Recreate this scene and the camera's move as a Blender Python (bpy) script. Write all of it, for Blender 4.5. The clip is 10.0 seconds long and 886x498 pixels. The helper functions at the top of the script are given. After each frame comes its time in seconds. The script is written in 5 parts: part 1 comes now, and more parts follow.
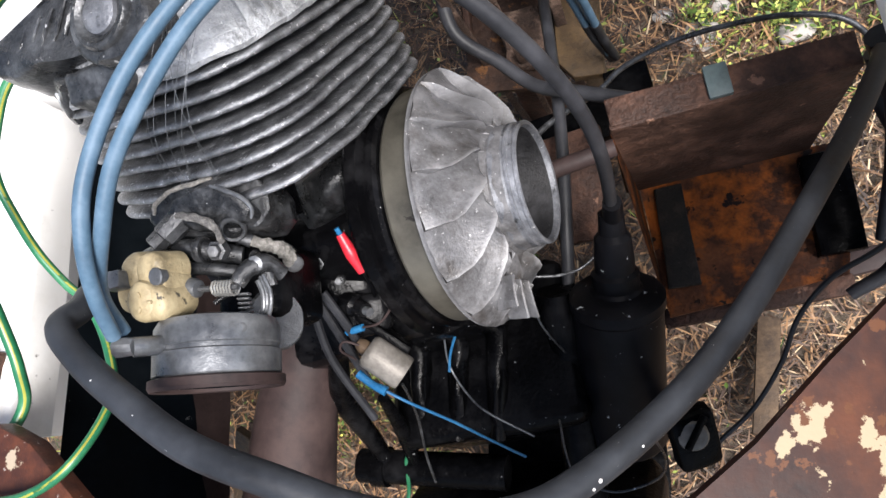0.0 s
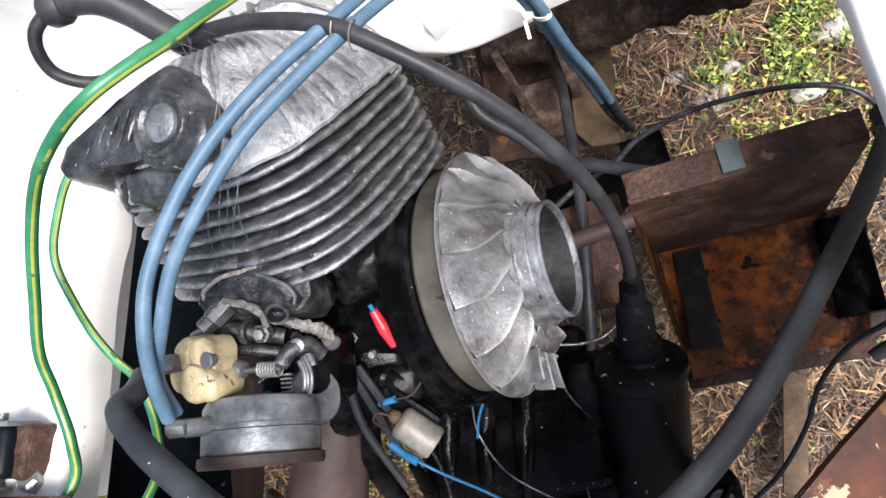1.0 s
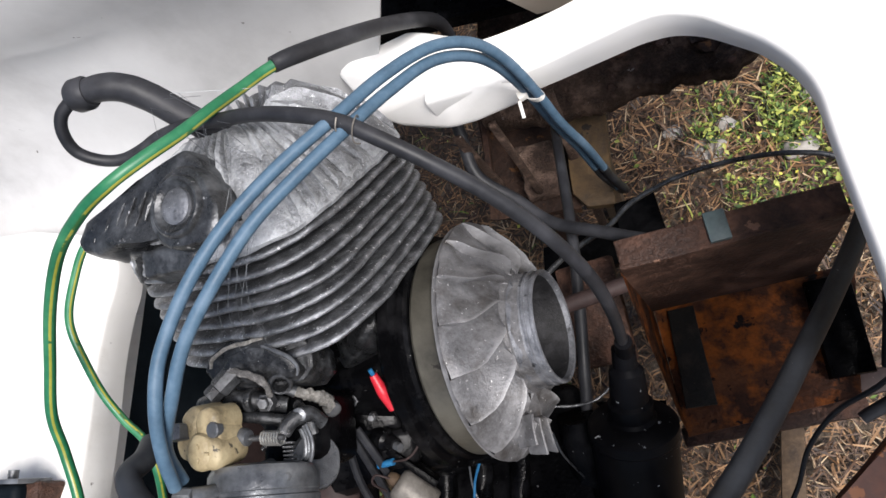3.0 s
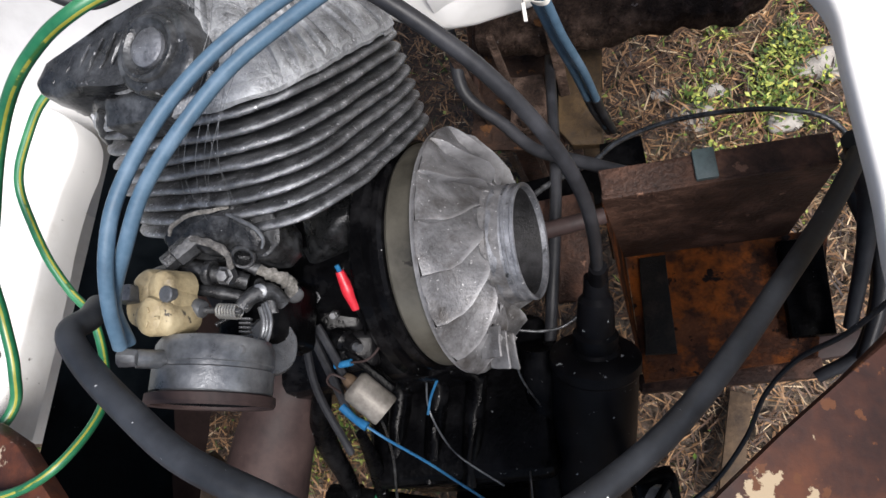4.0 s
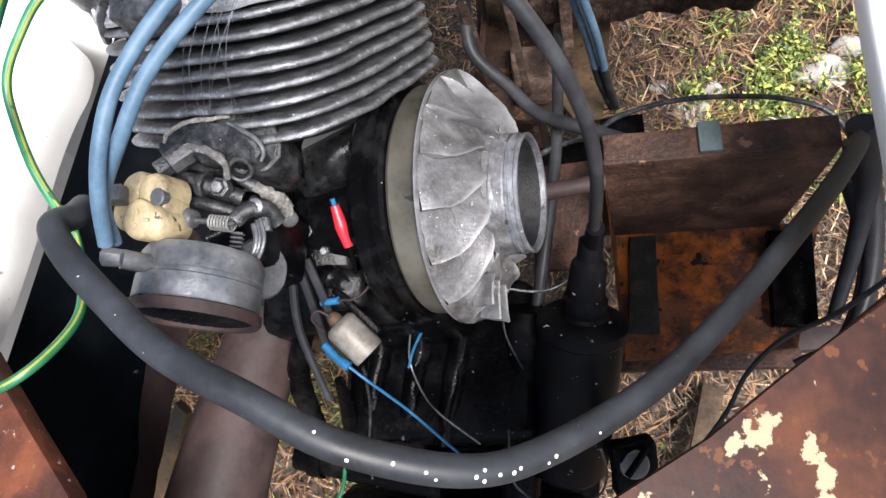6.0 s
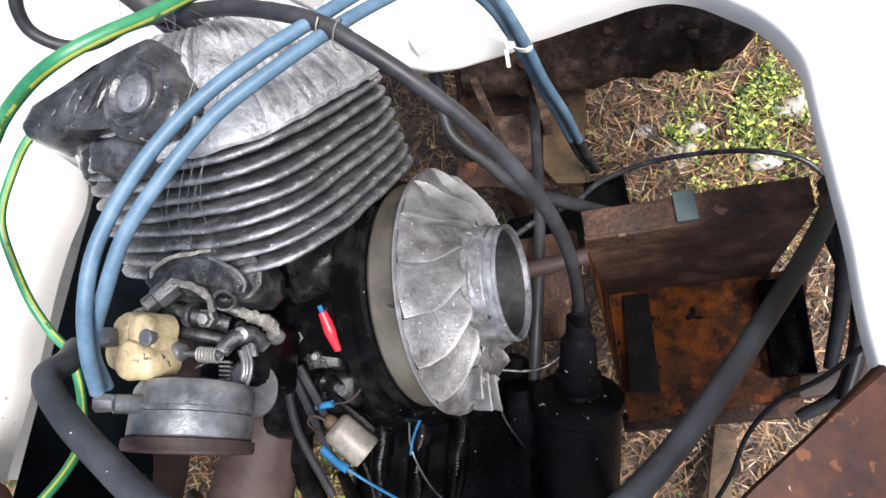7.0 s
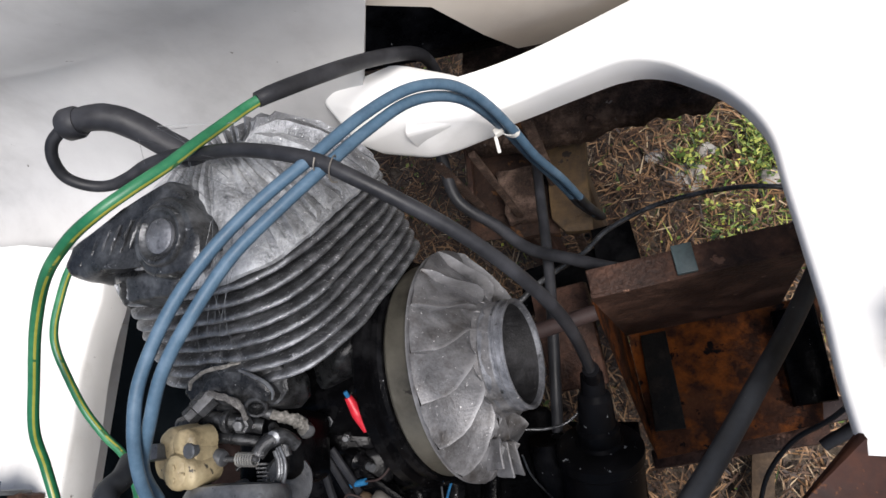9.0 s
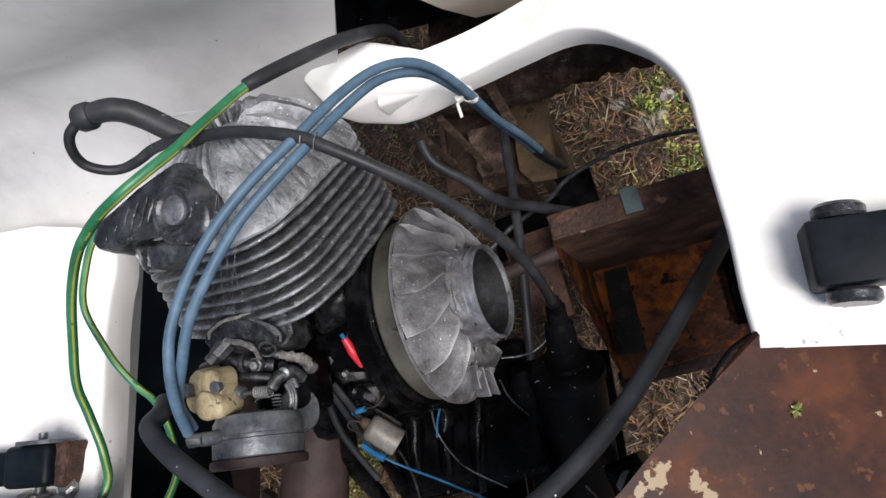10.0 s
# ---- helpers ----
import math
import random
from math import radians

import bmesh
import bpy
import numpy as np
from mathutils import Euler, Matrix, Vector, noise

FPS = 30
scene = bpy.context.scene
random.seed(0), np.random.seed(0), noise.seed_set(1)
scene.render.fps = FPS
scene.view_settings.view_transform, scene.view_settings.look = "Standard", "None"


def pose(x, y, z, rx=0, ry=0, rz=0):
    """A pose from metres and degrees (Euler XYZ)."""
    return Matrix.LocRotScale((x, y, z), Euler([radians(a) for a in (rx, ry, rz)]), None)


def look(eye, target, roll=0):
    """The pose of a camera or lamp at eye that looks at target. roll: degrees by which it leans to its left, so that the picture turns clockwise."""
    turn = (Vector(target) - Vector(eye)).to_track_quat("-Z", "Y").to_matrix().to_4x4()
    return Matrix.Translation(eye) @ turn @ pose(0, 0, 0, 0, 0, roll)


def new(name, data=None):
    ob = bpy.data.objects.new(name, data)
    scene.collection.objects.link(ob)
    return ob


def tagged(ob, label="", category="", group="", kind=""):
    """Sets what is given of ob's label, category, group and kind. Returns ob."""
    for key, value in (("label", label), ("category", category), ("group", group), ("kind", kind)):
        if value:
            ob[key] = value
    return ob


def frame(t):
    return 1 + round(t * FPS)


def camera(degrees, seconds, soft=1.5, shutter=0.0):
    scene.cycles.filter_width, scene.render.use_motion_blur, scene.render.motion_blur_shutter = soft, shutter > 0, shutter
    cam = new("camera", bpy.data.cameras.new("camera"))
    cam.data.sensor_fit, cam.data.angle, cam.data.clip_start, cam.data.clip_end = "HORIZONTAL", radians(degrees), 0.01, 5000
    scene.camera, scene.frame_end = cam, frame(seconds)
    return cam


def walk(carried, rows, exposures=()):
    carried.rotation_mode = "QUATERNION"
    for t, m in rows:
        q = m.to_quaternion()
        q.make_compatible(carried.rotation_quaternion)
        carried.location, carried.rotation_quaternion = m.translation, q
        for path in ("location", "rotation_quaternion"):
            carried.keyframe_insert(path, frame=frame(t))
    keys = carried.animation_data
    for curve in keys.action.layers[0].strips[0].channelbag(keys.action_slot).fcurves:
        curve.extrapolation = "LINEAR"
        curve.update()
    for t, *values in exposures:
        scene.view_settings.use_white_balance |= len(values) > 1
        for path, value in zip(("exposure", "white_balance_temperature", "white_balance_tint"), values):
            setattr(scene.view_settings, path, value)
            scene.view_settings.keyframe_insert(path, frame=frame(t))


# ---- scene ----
cam = camera(67.83, 10.0)
PATH = [
(0, (0.05975, -0.11387, 0.70747), (-0.09926, -0.02506, 0.24182), -62.466),
    (0.5, (0.05787, -0.11425, 0.71753), (-0.11415, -0.01394, 0.25890), -61.041),
    (1, (0.06261, -0.10349, 0.72618), (-0.10824, 0.01932, 0.27260), -57.266),
    (1.5, (0.06808, -0.09421, 0.73417), (-0.10421, 0.05413, 0.28884), -53.272),
    (2, (0.06961, -0.09695, 0.73753), (-0.10139, 0.05311, 0.29229), -51.971),
    (3.3, (0.07255, -0.09079, 0.74249), (-0.09939, 0.05548, 0.29635), -52.563),
    (3.5, (0.06974, -0.09736, 0.73816), (-0.09640, 0.03805, 0.28643), -51.973),
    (4, (0.06129, -0.11706, 0.72425), (-0.08719, 0.00654, 0.26308), -46.890),
    (4.5, (0.05182, -0.13646, 0.71518), (-0.08926, -0.02979, 0.24750), -45.751),
    (5, (0.04481, -0.14916, 0.71332), (-0.08842, -0.06191, 0.23937), -46.450),
    (5.2, (0.04394, -0.14927, 0.71152), (-0.09034, -0.06077, 0.23809), -45.997),
    (6.3, (0.05566, -0.13055, 0.71744), (-0.07384, 0.00543, 0.25404), -37.083),
    (6.5, (0.05781, -0.12316, 0.72072), (-0.07508, 0.01801, 0.25984), -37.728),
    (7, (0.06435, -0.11126, 0.72699), (-0.07628, 0.03350, 0.26954), -40.929),
    (7.5, (0.07281, -0.09484, 0.73089), (-0.06061, 0.06212, 0.27531), -39.964),
    (8, (0.07953, -0.08505, 0.74058), (-0.06518, 0.07784, 0.29056), -43.508),
    (8.5, (0.08357, -0.08467, 0.74963), (-0.07510, 0.07789, 0.30420), -46.583),
    (9, (0.08507, -0.08501, 0.75362), (-0.08001, 0.06856, 0.30734), -49.005),
    (9.5, (0.08967, -0.08209, 0.75934), (-0.06781, 0.02058, 0.29603), -57.928),
    (10, (0.10881, -0.10021, 0.79547), (-0.05215, 0.02063, 0.33777), -58.190),
]
walk(cam, [(t, look(eye, target, roll)) for t, eye, target, roll in PATH], [(0, 1.2), (0.5, 1.4), (1.0, 1.32), (2.0, 1.02), (3.5, 0.56), (4.0, 0.66), (4.5, 1.05), (5.0, 1.05), (6.5, 1.5), (7.5, 1.22), (8.0, 0.95), (8.5, 0.6), (9.0, 0.38), (9.5, 0.3), (10, 0.28)])

# ---- light ----
SUN_UP, SUN_ROT = radians(60), radians(125)
world = bpy.data.worlds.new("sky_world")
world.use_nodes = True
scene.world = world
wn = world.node_tree
sky = wn.nodes.new("ShaderNodeTexSky")
sky.sky_type = "NISHITA"
sky.sun_disc = False
sky.sun_elevation, sky.sun_rotation = SUN_UP, SUN_ROT
sky.dust_density, sky.ozone_density = 3.0, 1.0
wn.nodes["Background"].inputs[1].default_value = 0.092
wn.links.new(sky.outputs[0], wn.nodes["Background"].inputs[0])
sun = new("sun", bpy.data.lights.new("sun", "SUN"))
sun.data.energy, sun.data.angle, sun.data.color = 3.5, radians(26), (1.0, 0.97, 0.965)
sun.matrix_world = look((math.sin(SUN_ROT) * math.cos(SUN_UP) * 5, math.cos(SUN_ROT) * math.cos(SUN_UP) * 5, math.sin(SUN_UP) * 5), (0, 0, 0))


# ---- materials ----
def nodes(name):
    m = bpy.data.materials.new(name)
    m.use_nodes = True
    nt = m.node_tree
    return m, nt, nt.nodes["Principled BSDF"]


def noise_tex(nt, scale, detail=6.0, rough=0.6, vec=None):
    n = nt.nodes.new("ShaderNodeTexNoise")
    n.inputs["Scale"].default_value, n.inputs["Detail"].default_value, n.inputs["Roughness"].default_value = scale, detail, rough
    if vec is not None:
        nt.links.new(vec, n.inputs["Vector"])
    return n.outputs["Fac"]


def ramp(nt, fac, *stops):
    r = nt.nodes.new("ShaderNodeValToRGB")
    el = r.color_ramp.elements
    while len(el) < len(stops):
        el.new(0.5)
    for e, (pos, col) in zip(el, stops):
        e.position = pos
        e.color = (*col, 1) if len(col) == 3 else col
    nt.links.new(fac, r.inputs[0])
    return r.outputs[0]


def grey(v):
    return (v, v, v)


def mix(nt, fac, a, b):
    m = nt.nodes.new("ShaderNodeMix")
    m.data_type = "RGBA"
    for s, v in ((0, fac), (6, a), (7, b)):
        if isinstance(v, bpy.types.NodeSocket):
            nt.links.new(v, m.inputs[s])
        else:
            m.inputs[s].default_value = v if s == 0 else (*v, 1)
    return m.outputs[2]


def bump(nt, bsdf, height, strength=0.4, dist=0.001):
    b = nt.nodes.new("ShaderNodeBump")
    b.inputs["Strength"].default_value, b.inputs["Distance"].default_value = strength, dist
    nt.links.new(height, b.inputs["Height"])
    nt.links.new(b.outputs[0], bsdf.inputs["Normal"])


def coords(nt):
    return nt.nodes.new("ShaderNodeTexCoord").outputs["Object"]


def worn(name, dark, mid, light, scale=60, rough=(0.4, 0.7), metal=0.0, bumps=0.35, dist=0.0008, spots=None, spot_at=0.66, spot_scale=25, dust=0.4, spec=0.5, near=None, flecks=None, soft=0.025, rubbed=None):
    """A surface of three mottled tones with fine grain, and spots and flecks of other colours where given."""
    m, nt, b = nodes(name)
    v = coords(nt)
    big = noise_tex(nt, scale, 8, 0.65, v)
    fine = noise_tex(nt, scale * 9, 4, 0.6, v)
    col = ramp(nt, big, (0.3, dark), (0.5, mid), (0.72, light))
    col = mix(nt, ramp(nt, fine, (0.35, grey(0)), (0.75, grey(dust))), col, light)
    if spots:
        sp = noise_tex(nt, spot_scale, 9, 0.62, v)
        if near:
            # the spots gather round a few places
            total = None
            for place, reach in near[0]:
                d = nt.nodes.new("ShaderNodeVectorMath")
                d.operation = "DISTANCE"
                d.inputs[1].default_value = place
                nt.links.new(v, d.inputs[0])
                k = nt.nodes.new("ShaderNodeMapRange")
                k.inputs[1].default_value, k.inputs[2].default_value, k.inputs[3].default_value, k.inputs[4].default_value = 0, reach, near[1], 0
                nt.links.new(d.outputs["Value"], k.inputs[0])
                if total is None:
                    total = k.outputs[0]
                else:
                    top = nt.nodes.new("ShaderNodeMath")
                    top.operation = "MAXIMUM"
                    nt.links.new(total, top.inputs[0])
                    nt.links.new(k.outputs[0], top.inputs[1])
                    total = top.outputs[0]
            s2 = nt.nodes.new("ShaderNodeMath")
            s2.operation = "ADD"
            nt.links.new(sp, s2.inputs[0])
            nt.links.new(total, s2.inputs[1])
            sp = s2.outputs[0]
        col = mix(nt, ramp(nt, sp, (spot_at, grey(0)), (spot_at + (near[2] if near else soft), grey(1))), col, spots)
    if flecks:
        fl = noise_tex(nt, flecks[2], 5, 0.6, v)
        col = mix(nt, ramp(nt, fl, (flecks[1], grey(0)), (flecks[1] + 0.03, grey(1))), col, flecks[0])
    if rubbed:
        # edges rubbed bare
        sharp = nt.nodes.new("ShaderNodeNewGeometry").outputs["Pointiness"]
        col = mix(nt, ramp(nt, sharp, (rubbed[1], grey(0)), (rubbed[2], grey(rubbed[3]))), col, rubbed[0])
    nt.links.new(col, b.inputs["Base Color"])
    nt.links.new(ramp(nt, big, (0.3, grey(rough[0])), (0.7, grey(rough[1]))), b.inputs["Roughness"])
    b.inputs["Metallic"].default_value = metal
    b.inputs["Specular IOR Level"].default_value = spec
    mixh = nt.nodes.new("ShaderNodeMath")
    mixh.operation = "ADD"
    nt.links.new(big, mixh.inputs[0])
    nt.links.new(fine, mixh.inputs[1])
    bump(nt, b, mixh.outputs[0], bumps, dist)
    return m


M_WHITE = worn("white_gelcoat", (0.7, 0.68, 0.64), (0.85, 0.84, 0.81), (0.88, 0.87, 0.85), 18, (0.3, 0.5), 0, 0.06, 0.0004, (0.1, 0.09, 0.075), 0.685, 210, 0.3, 0.5, ((((0.172, -0.068, 0.493), 0.036), ((-0.25, -0.122, 0.465), 0.028)), 0.13, 0.12))
# white moulding in weaker light: its shade is greyed into these tones
M_WALL = worn("shaded_white_panel", (0.37, 0.365, 0.36), (0.49, 0.485, 0.48), (0.56, 0.56, 0.55), 9, (0.35, 0.5), 0, 0.05, 0.0004, (0.12, 0.11, 0.1), 0.7, 75, 0.3)
M_BEIGE = worn("beige_panel", (0.48, 0.42, 0.36), (0.56, 0.5, 0.43), (0.6, 0.55, 0.48), 9, (0.4, 0.6), 0, 0.05)
M_RUST = worn("rust_plate", (0.009, 0.0044, 0.0042), (0.028, 0.0096, 0.0065), (0.092, 0.03, 0.013), 26, (0.42, 0.62), 0.0, 0.2, 0.0006, (0.31, 0.24, 0.155), 0.66, 85, 0.22, 0.2, ((((0.0966, -0.1311, 0.508), 0.013), ((0.1047, -0.1333, 0.505), 0.011), ((0.0722, -0.1599, 0.5167), 0.013), ((0.0642, -0.1674, 0.5195), 0.015), ((0.1139, -0.1469, 0.502), 0.0075), ((0.1114, -0.1366, 0.503), 0.0065), ((0.0634, -0.1504, 0.52), 0.008), ((0.0857, -0.1326, 0.512), 0.006), ((0.0531, -0.1725, 0.5234), 0.014), ((0.0766, -0.1469, 0.515), 0.006)), 0.26, 0.02), ((0.085, 0.031, 0.012), 0.61, 150))
M_RUSTC = worn("rust_corner_plate", (0.012, 0.007, 0.007), (0.042, 0.0145, 0.0095), (0.17, 0.05, 0.02), 24, (0.4, 0.65), 0.0, 0.5, 0.0009, (0.33, 0.27, 0.2), 0.66, 60, 0.22, 0.3, ((((-0.1644, -0.2123, 0.494), 0.011), ((-0.205, -0.15, 0.494), 0.012)), 0.26, 0.025), ((0.26, 0.22, 0.2), 0.655, 230))
M_RUSTD = worn("dark_rust", (0.008, 0.0052, 0.0048), (0.044, 0.0235, 0.017), (0.16, 0.082, 0.056), 38, (0.45, 0.8), 0.0, 0.9, 0.0018, (0.2, 0.11, 0.075), 0.66, 70, 0.25, 0.25)
M_RUSTO = worn("orange_rust", (0.014, 0.0075, 0.0058), (0.055, 0.022, 0.0125), (0.2, 0.075, 0.03), 34, (0.6, 0.9), 0.0, 0.9, 0.0018, (0.36, 0.1, 0.016), 0.5, 60, 0.24, 0.2, ((((0.067, -0.008, 0.235), 0.05), ((0.095, 0.0, 0.235), 0.04)), 0.17, 0.2), ((0.016, 0.009, 0.007), 0.6, 80))
M_PIPE = worn("brown_painted_pipe", (0.012, 0.0078, 0.008), (0.03, 0.0185, 0.0175), (0.062, 0.04, 0.036), 32, (0.55, 0.75), 0.0, 0.25, 0.0006, (0.13, 0.1, 0.09), 0.7, 160, 0.3, 0.28)
# the pale spots here are small glints painted into the colour
M_CAST = worn("grimy_cast_aluminium", (0.004, 0.0042, 0.0046), (0.015, 0.0156, 0.0168), (0.09, 0.094, 0.1), 150, (0.2, 0.42), 0.5, 0.4, 0.0008, (0.5, 0.5, 0.5), 0.69, 330, 0.2, 0.5, None, None, 0.025, ((0.24, 0.245, 0.255), 0.54, 0.68, 0.5))
# the pale spots here are dust flecks and painted-in sparkle
M_FIN = worn("sooty_fins", (0.022, 0.023, 0.025), (0.1, 0.104, 0.111), (0.33, 0.34, 0.36), 130, (0.3, 0.5), 0.7, 0.6, 0.0008, (0.62, 0.63, 0.65), 0.62, 560, 0.35, 0.5, None, None, 0.025, ((0.45, 0.46, 0.48), 0.53, 0.62, 0.6))
M_HEAD = worn("dusty_head", (0.035, 0.0365, 0.039), (0.22, 0.228, 0.24), (0.56, 0.575, 0.6), 75, (0.38, 0.62), 0.35, 0.8, 0.0011, (0.025, 0.025, 0.027), 0.54, 48, 0.45, 0.45, None, ((0.7, 0.71, 0.72), 0.655, 800), 0.2, ((0.5, 0.515, 0.53), 0.53, 0.62, 0.7))
M_FAN = worn("fan_alloy", (0.045, 0.044, 0.044), (0.105, 0.104, 0.109), (0.21, 0.21, 0.216), 80, (0.38, 0.62), 0.3, 0.35, 0.0009, (0.042, 0.037, 0.034), 0.5, 70, 0.4, 0.5, None, ((0.45, 0.45, 0.45), 0.665, 520), 0.2, ((0.42, 0.42, 0.43), 0.54, 0.64, 0.7))
M_HUB = worn("hub_alloy", (0.04, 0.042, 0.047), (0.12, 0.125, 0.138), (0.27, 0.28, 0.305), 80, (0.3, 0.55), 0.45, 0.45, 0.0008, (0.022, 0.022, 0.023), 0.59, 120, 0.35, 0.5, None, ((0.5, 0.5, 0.5), 0.68, 500), 0.1)
M_RING = worn("flywheel_ring", (0.03, 0.028, 0.023), (0.075, 0.07, 0.058), (0.12, 0.113, 0.093), 35, (0.28, 0.45), 0.3, 0.15, 0.0006, (0.02, 0.018, 0.015), 0.66, 80, 0.3)
# oily black pushed darker still, to carry the shade deep in the bay
M_BLACK = worn("oily_shade_black", (0.001, 0.001, 0.0012), (0.0022, 0.0022, 0.0026), (0.012, 0.012, 0.013), 40, (0.18, 0.4), 0.0, 0.5, 0.0009, (0.25, 0.25, 0.25), 0.685, 230, 0.05, 0.05)
M_PLATE = worn("blue_black_sheet", (0.0018, 0.0026, 0.0036), (0.0035, 0.0055, 0.0078), (0.012, 0.016, 0.02), 20, (0.35, 0.6), 0.0, 0.2, 0.0006, (0.16, 0.16, 0.16), 0.7, 140, 0.2, 0.1)
M_RUBBER = worn("dull_rubber", (0.007, 0.0072, 0.0084), (0.016, 0.0165, 0.0192), (0.042, 0.043, 0.049), 34, (0.4, 0.6), 0.0, 0.15, 0.0004, (0.4, 0.4, 0.4), 0.715, 160, 0.22, 0.3)
M_CABLE = worn("speckled_cable", (0.006, 0.0066, 0.0078), (0.015, 0.017, 0.021), (0.034, 0.038, 0.045), 40, (0.46, 0.62), 0.0, 0.2, 0.0005, (0.6, 0.6, 0.6), 0.7, 420, 0.25, 0.4)
M_COIL = worn("coil_black", (0.002, 0.002, 0.0024), (0.004, 0.004, 0.005), (0.011, 0.011, 0.013), 25, (0.3, 0.5), 0.0, 0.15, 0.0004, (0.4, 0.42, 0.43), 0.675, 210, 0.12, 0.07)
M_BLUE = worn("blue_sleeving", (0.038, 0.072, 0.11), (0.055, 0.105, 0.158), (0.11, 0.17, 0.235), 60, (0.42, 0.6), 0.0, 0.1, 0.0004, (0.02, 0.03, 0.04), 0.69, 120, 0.3, 0.35)
M_GREEN = worn("green_insulation", (0.006, 0.07, 0.03), (0.011, 0.115, 0.05), (0.045, 0.2, 0.09), 40, (0.3, 0.45), 0.0, 0.1, 0.0003, None, 0.66, 25, 0.25)
M_YELL = worn("yellow_insulation", (0.14, 0.15, 0.02), (0.24, 0.24, 0.035), (0.36, 0.34, 0.07), 40, (0.3, 0.45), 0.0, 0.1, 0.0003, (0.03, 0.1, 0.03), 0.58, 60, 0.2)
M_CREAM = worn("stained_yellow_plastic", (0.07, 0.055, 0.033), (0.25, 0.2, 0.115), (0.4, 0.335, 0.205), 70, (0.4, 0.6), 0.0, 0.4, 0.001, (0.04, 0.034, 0.025), 0.63, 170, 0.3)
M_ALU = worn("dull_aluminium", (0.04, 0.042, 0.046), (0.115, 0.121, 0.13), (0.24, 0.25, 0.262), 55, (0.24, 0.45), 0.55, 0.3, 0.0006, (0.02, 0.02, 0.02), 0.7, 130, 0.25, 0.4)
M_BRIGHT = worn("bright_steel", (0.2, 0.2, 0.2), (0.42, 0.42, 0.41), (0.6, 0.6, 0.58), 60, (0.2, 0.4), 0.8, 0.2)
M_RED = worn("red_plastic", (0.4, 0.012, 0.025), (0.55, 0.02, 0.035), (0.62, 0.05, 0.07), 60, (0.3, 0.45), 0, 0.1)
M_CYAN = worn("bright_blue_plastic", (0.005, 0.06, 0.15), (0.009, 0.1, 0.235), (0.04, 0.19, 0.36), 60, (0.3, 0.45), 0, 0.1)
M_TIE = worn("milky_nylon", (0.5, 0.47, 0.42), (0.62, 0.6, 0.55), (0.7, 0.68, 0.64), 60, (0.35, 0.5), 0, 0.1)
M_WOOD = worn("weathered_board", (0.02, 0.012, 0.007), (0.055, 0.033, 0.017), (0.14, 0.09, 0.05), 28, (0.6, 0.85), 0, 0.5, 0.0015)
M_CLOTH = worn("frayed_wrap", (0.05, 0.047, 0.042), (0.22, 0.21, 0.19), (0.55, 0.52, 0.48), 420, (0.8, 0.95), 0, 1.0, 0.0014)
M_PAINT = worn("teal_grey_patch", (0.04, 0.055, 0.06), (0.065, 0.095, 0.1), (0.1, 0.135, 0.135), 60, (0.4, 0.6), 0, 0.2)
M_SOIL = worn("soil", (0.012, 0.008, 0.006), (0.05, 0.036, 0.025), (0.24, 0.19, 0.14), 22, (0.85, 1.0), 0, 0.9, 0.004)

M_FLAKE = worn("flaking_iron", (0.01, 0.0065, 0.0055), (0.055, 0.034, 0.026), (0.25, 0.17, 0.13), 70, (0.45, 0.8), 0.0, 1.0, 0.003, (0.36, 0.32, 0.3), 0.665, 120, 0.25, 0.25)
# near-black tones put the shade of bore and fin gaps into colour
M_BORE = worn("recess_shade_black", (0.003, 0.003, 0.0034), (0.008, 0.008, 0.009), (0.03, 0.03, 0.033), 90, (0.5, 0.75), 0.0, 0.5, 0.0008, (0.2, 0.2, 0.2), 0.69, 260, 0.2, 0.3)
M_COVER = worn("dark_cast_cover", (0.01, 0.0105, 0.0113), (0.034, 0.0355, 0.038), (0.15, 0.156, 0.165), 75, (0.2, 0.42), 0.5, 0.35, 0.0008, (0.5, 0.5, 0.51), 0.66, 240, 0.3, 0.5)
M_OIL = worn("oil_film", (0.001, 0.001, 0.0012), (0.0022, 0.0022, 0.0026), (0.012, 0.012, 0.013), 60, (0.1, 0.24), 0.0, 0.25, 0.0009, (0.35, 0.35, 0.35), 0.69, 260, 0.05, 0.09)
M_COND = worn("dull_can", (0.07, 0.062, 0.052), (0.17, 0.155, 0.135), (0.3, 0.28, 0.25), 70, (0.4, 0.6), 0.25, 0.3, 0.0006, (0.03, 0.027, 0.024), 0.66, 150, 0.3, 0.4)
M_FLAKED = worn("flaking_plating", (0.012, 0.012, 0.013), (0.05, 0.048, 0.046), (0.42, 0.4, 0.38), 260, (0.4, 0.7), 0.2, 0.8, 0.001)
M_STONE = worn("pale_stone", (0.16, 0.14, 0.12), (0.32, 0.29, 0.26), (0.42, 0.4, 0.36), 50, (0.7, 0.9), 0, 0.6, 0.002)


def leaf_mat(name, a, b, c):
    m, nt, p = nodes(name)
    g = nt.nodes.new("ShaderNodeNewGeometry")
    nt.links.new(ramp(nt, g.outputs["Random Per Island"], (0.0, a), (0.5, b), (1.0, c)), p.inputs["Base Color"])
    p.inputs["Roughness"].default_value = 0.6
    return m


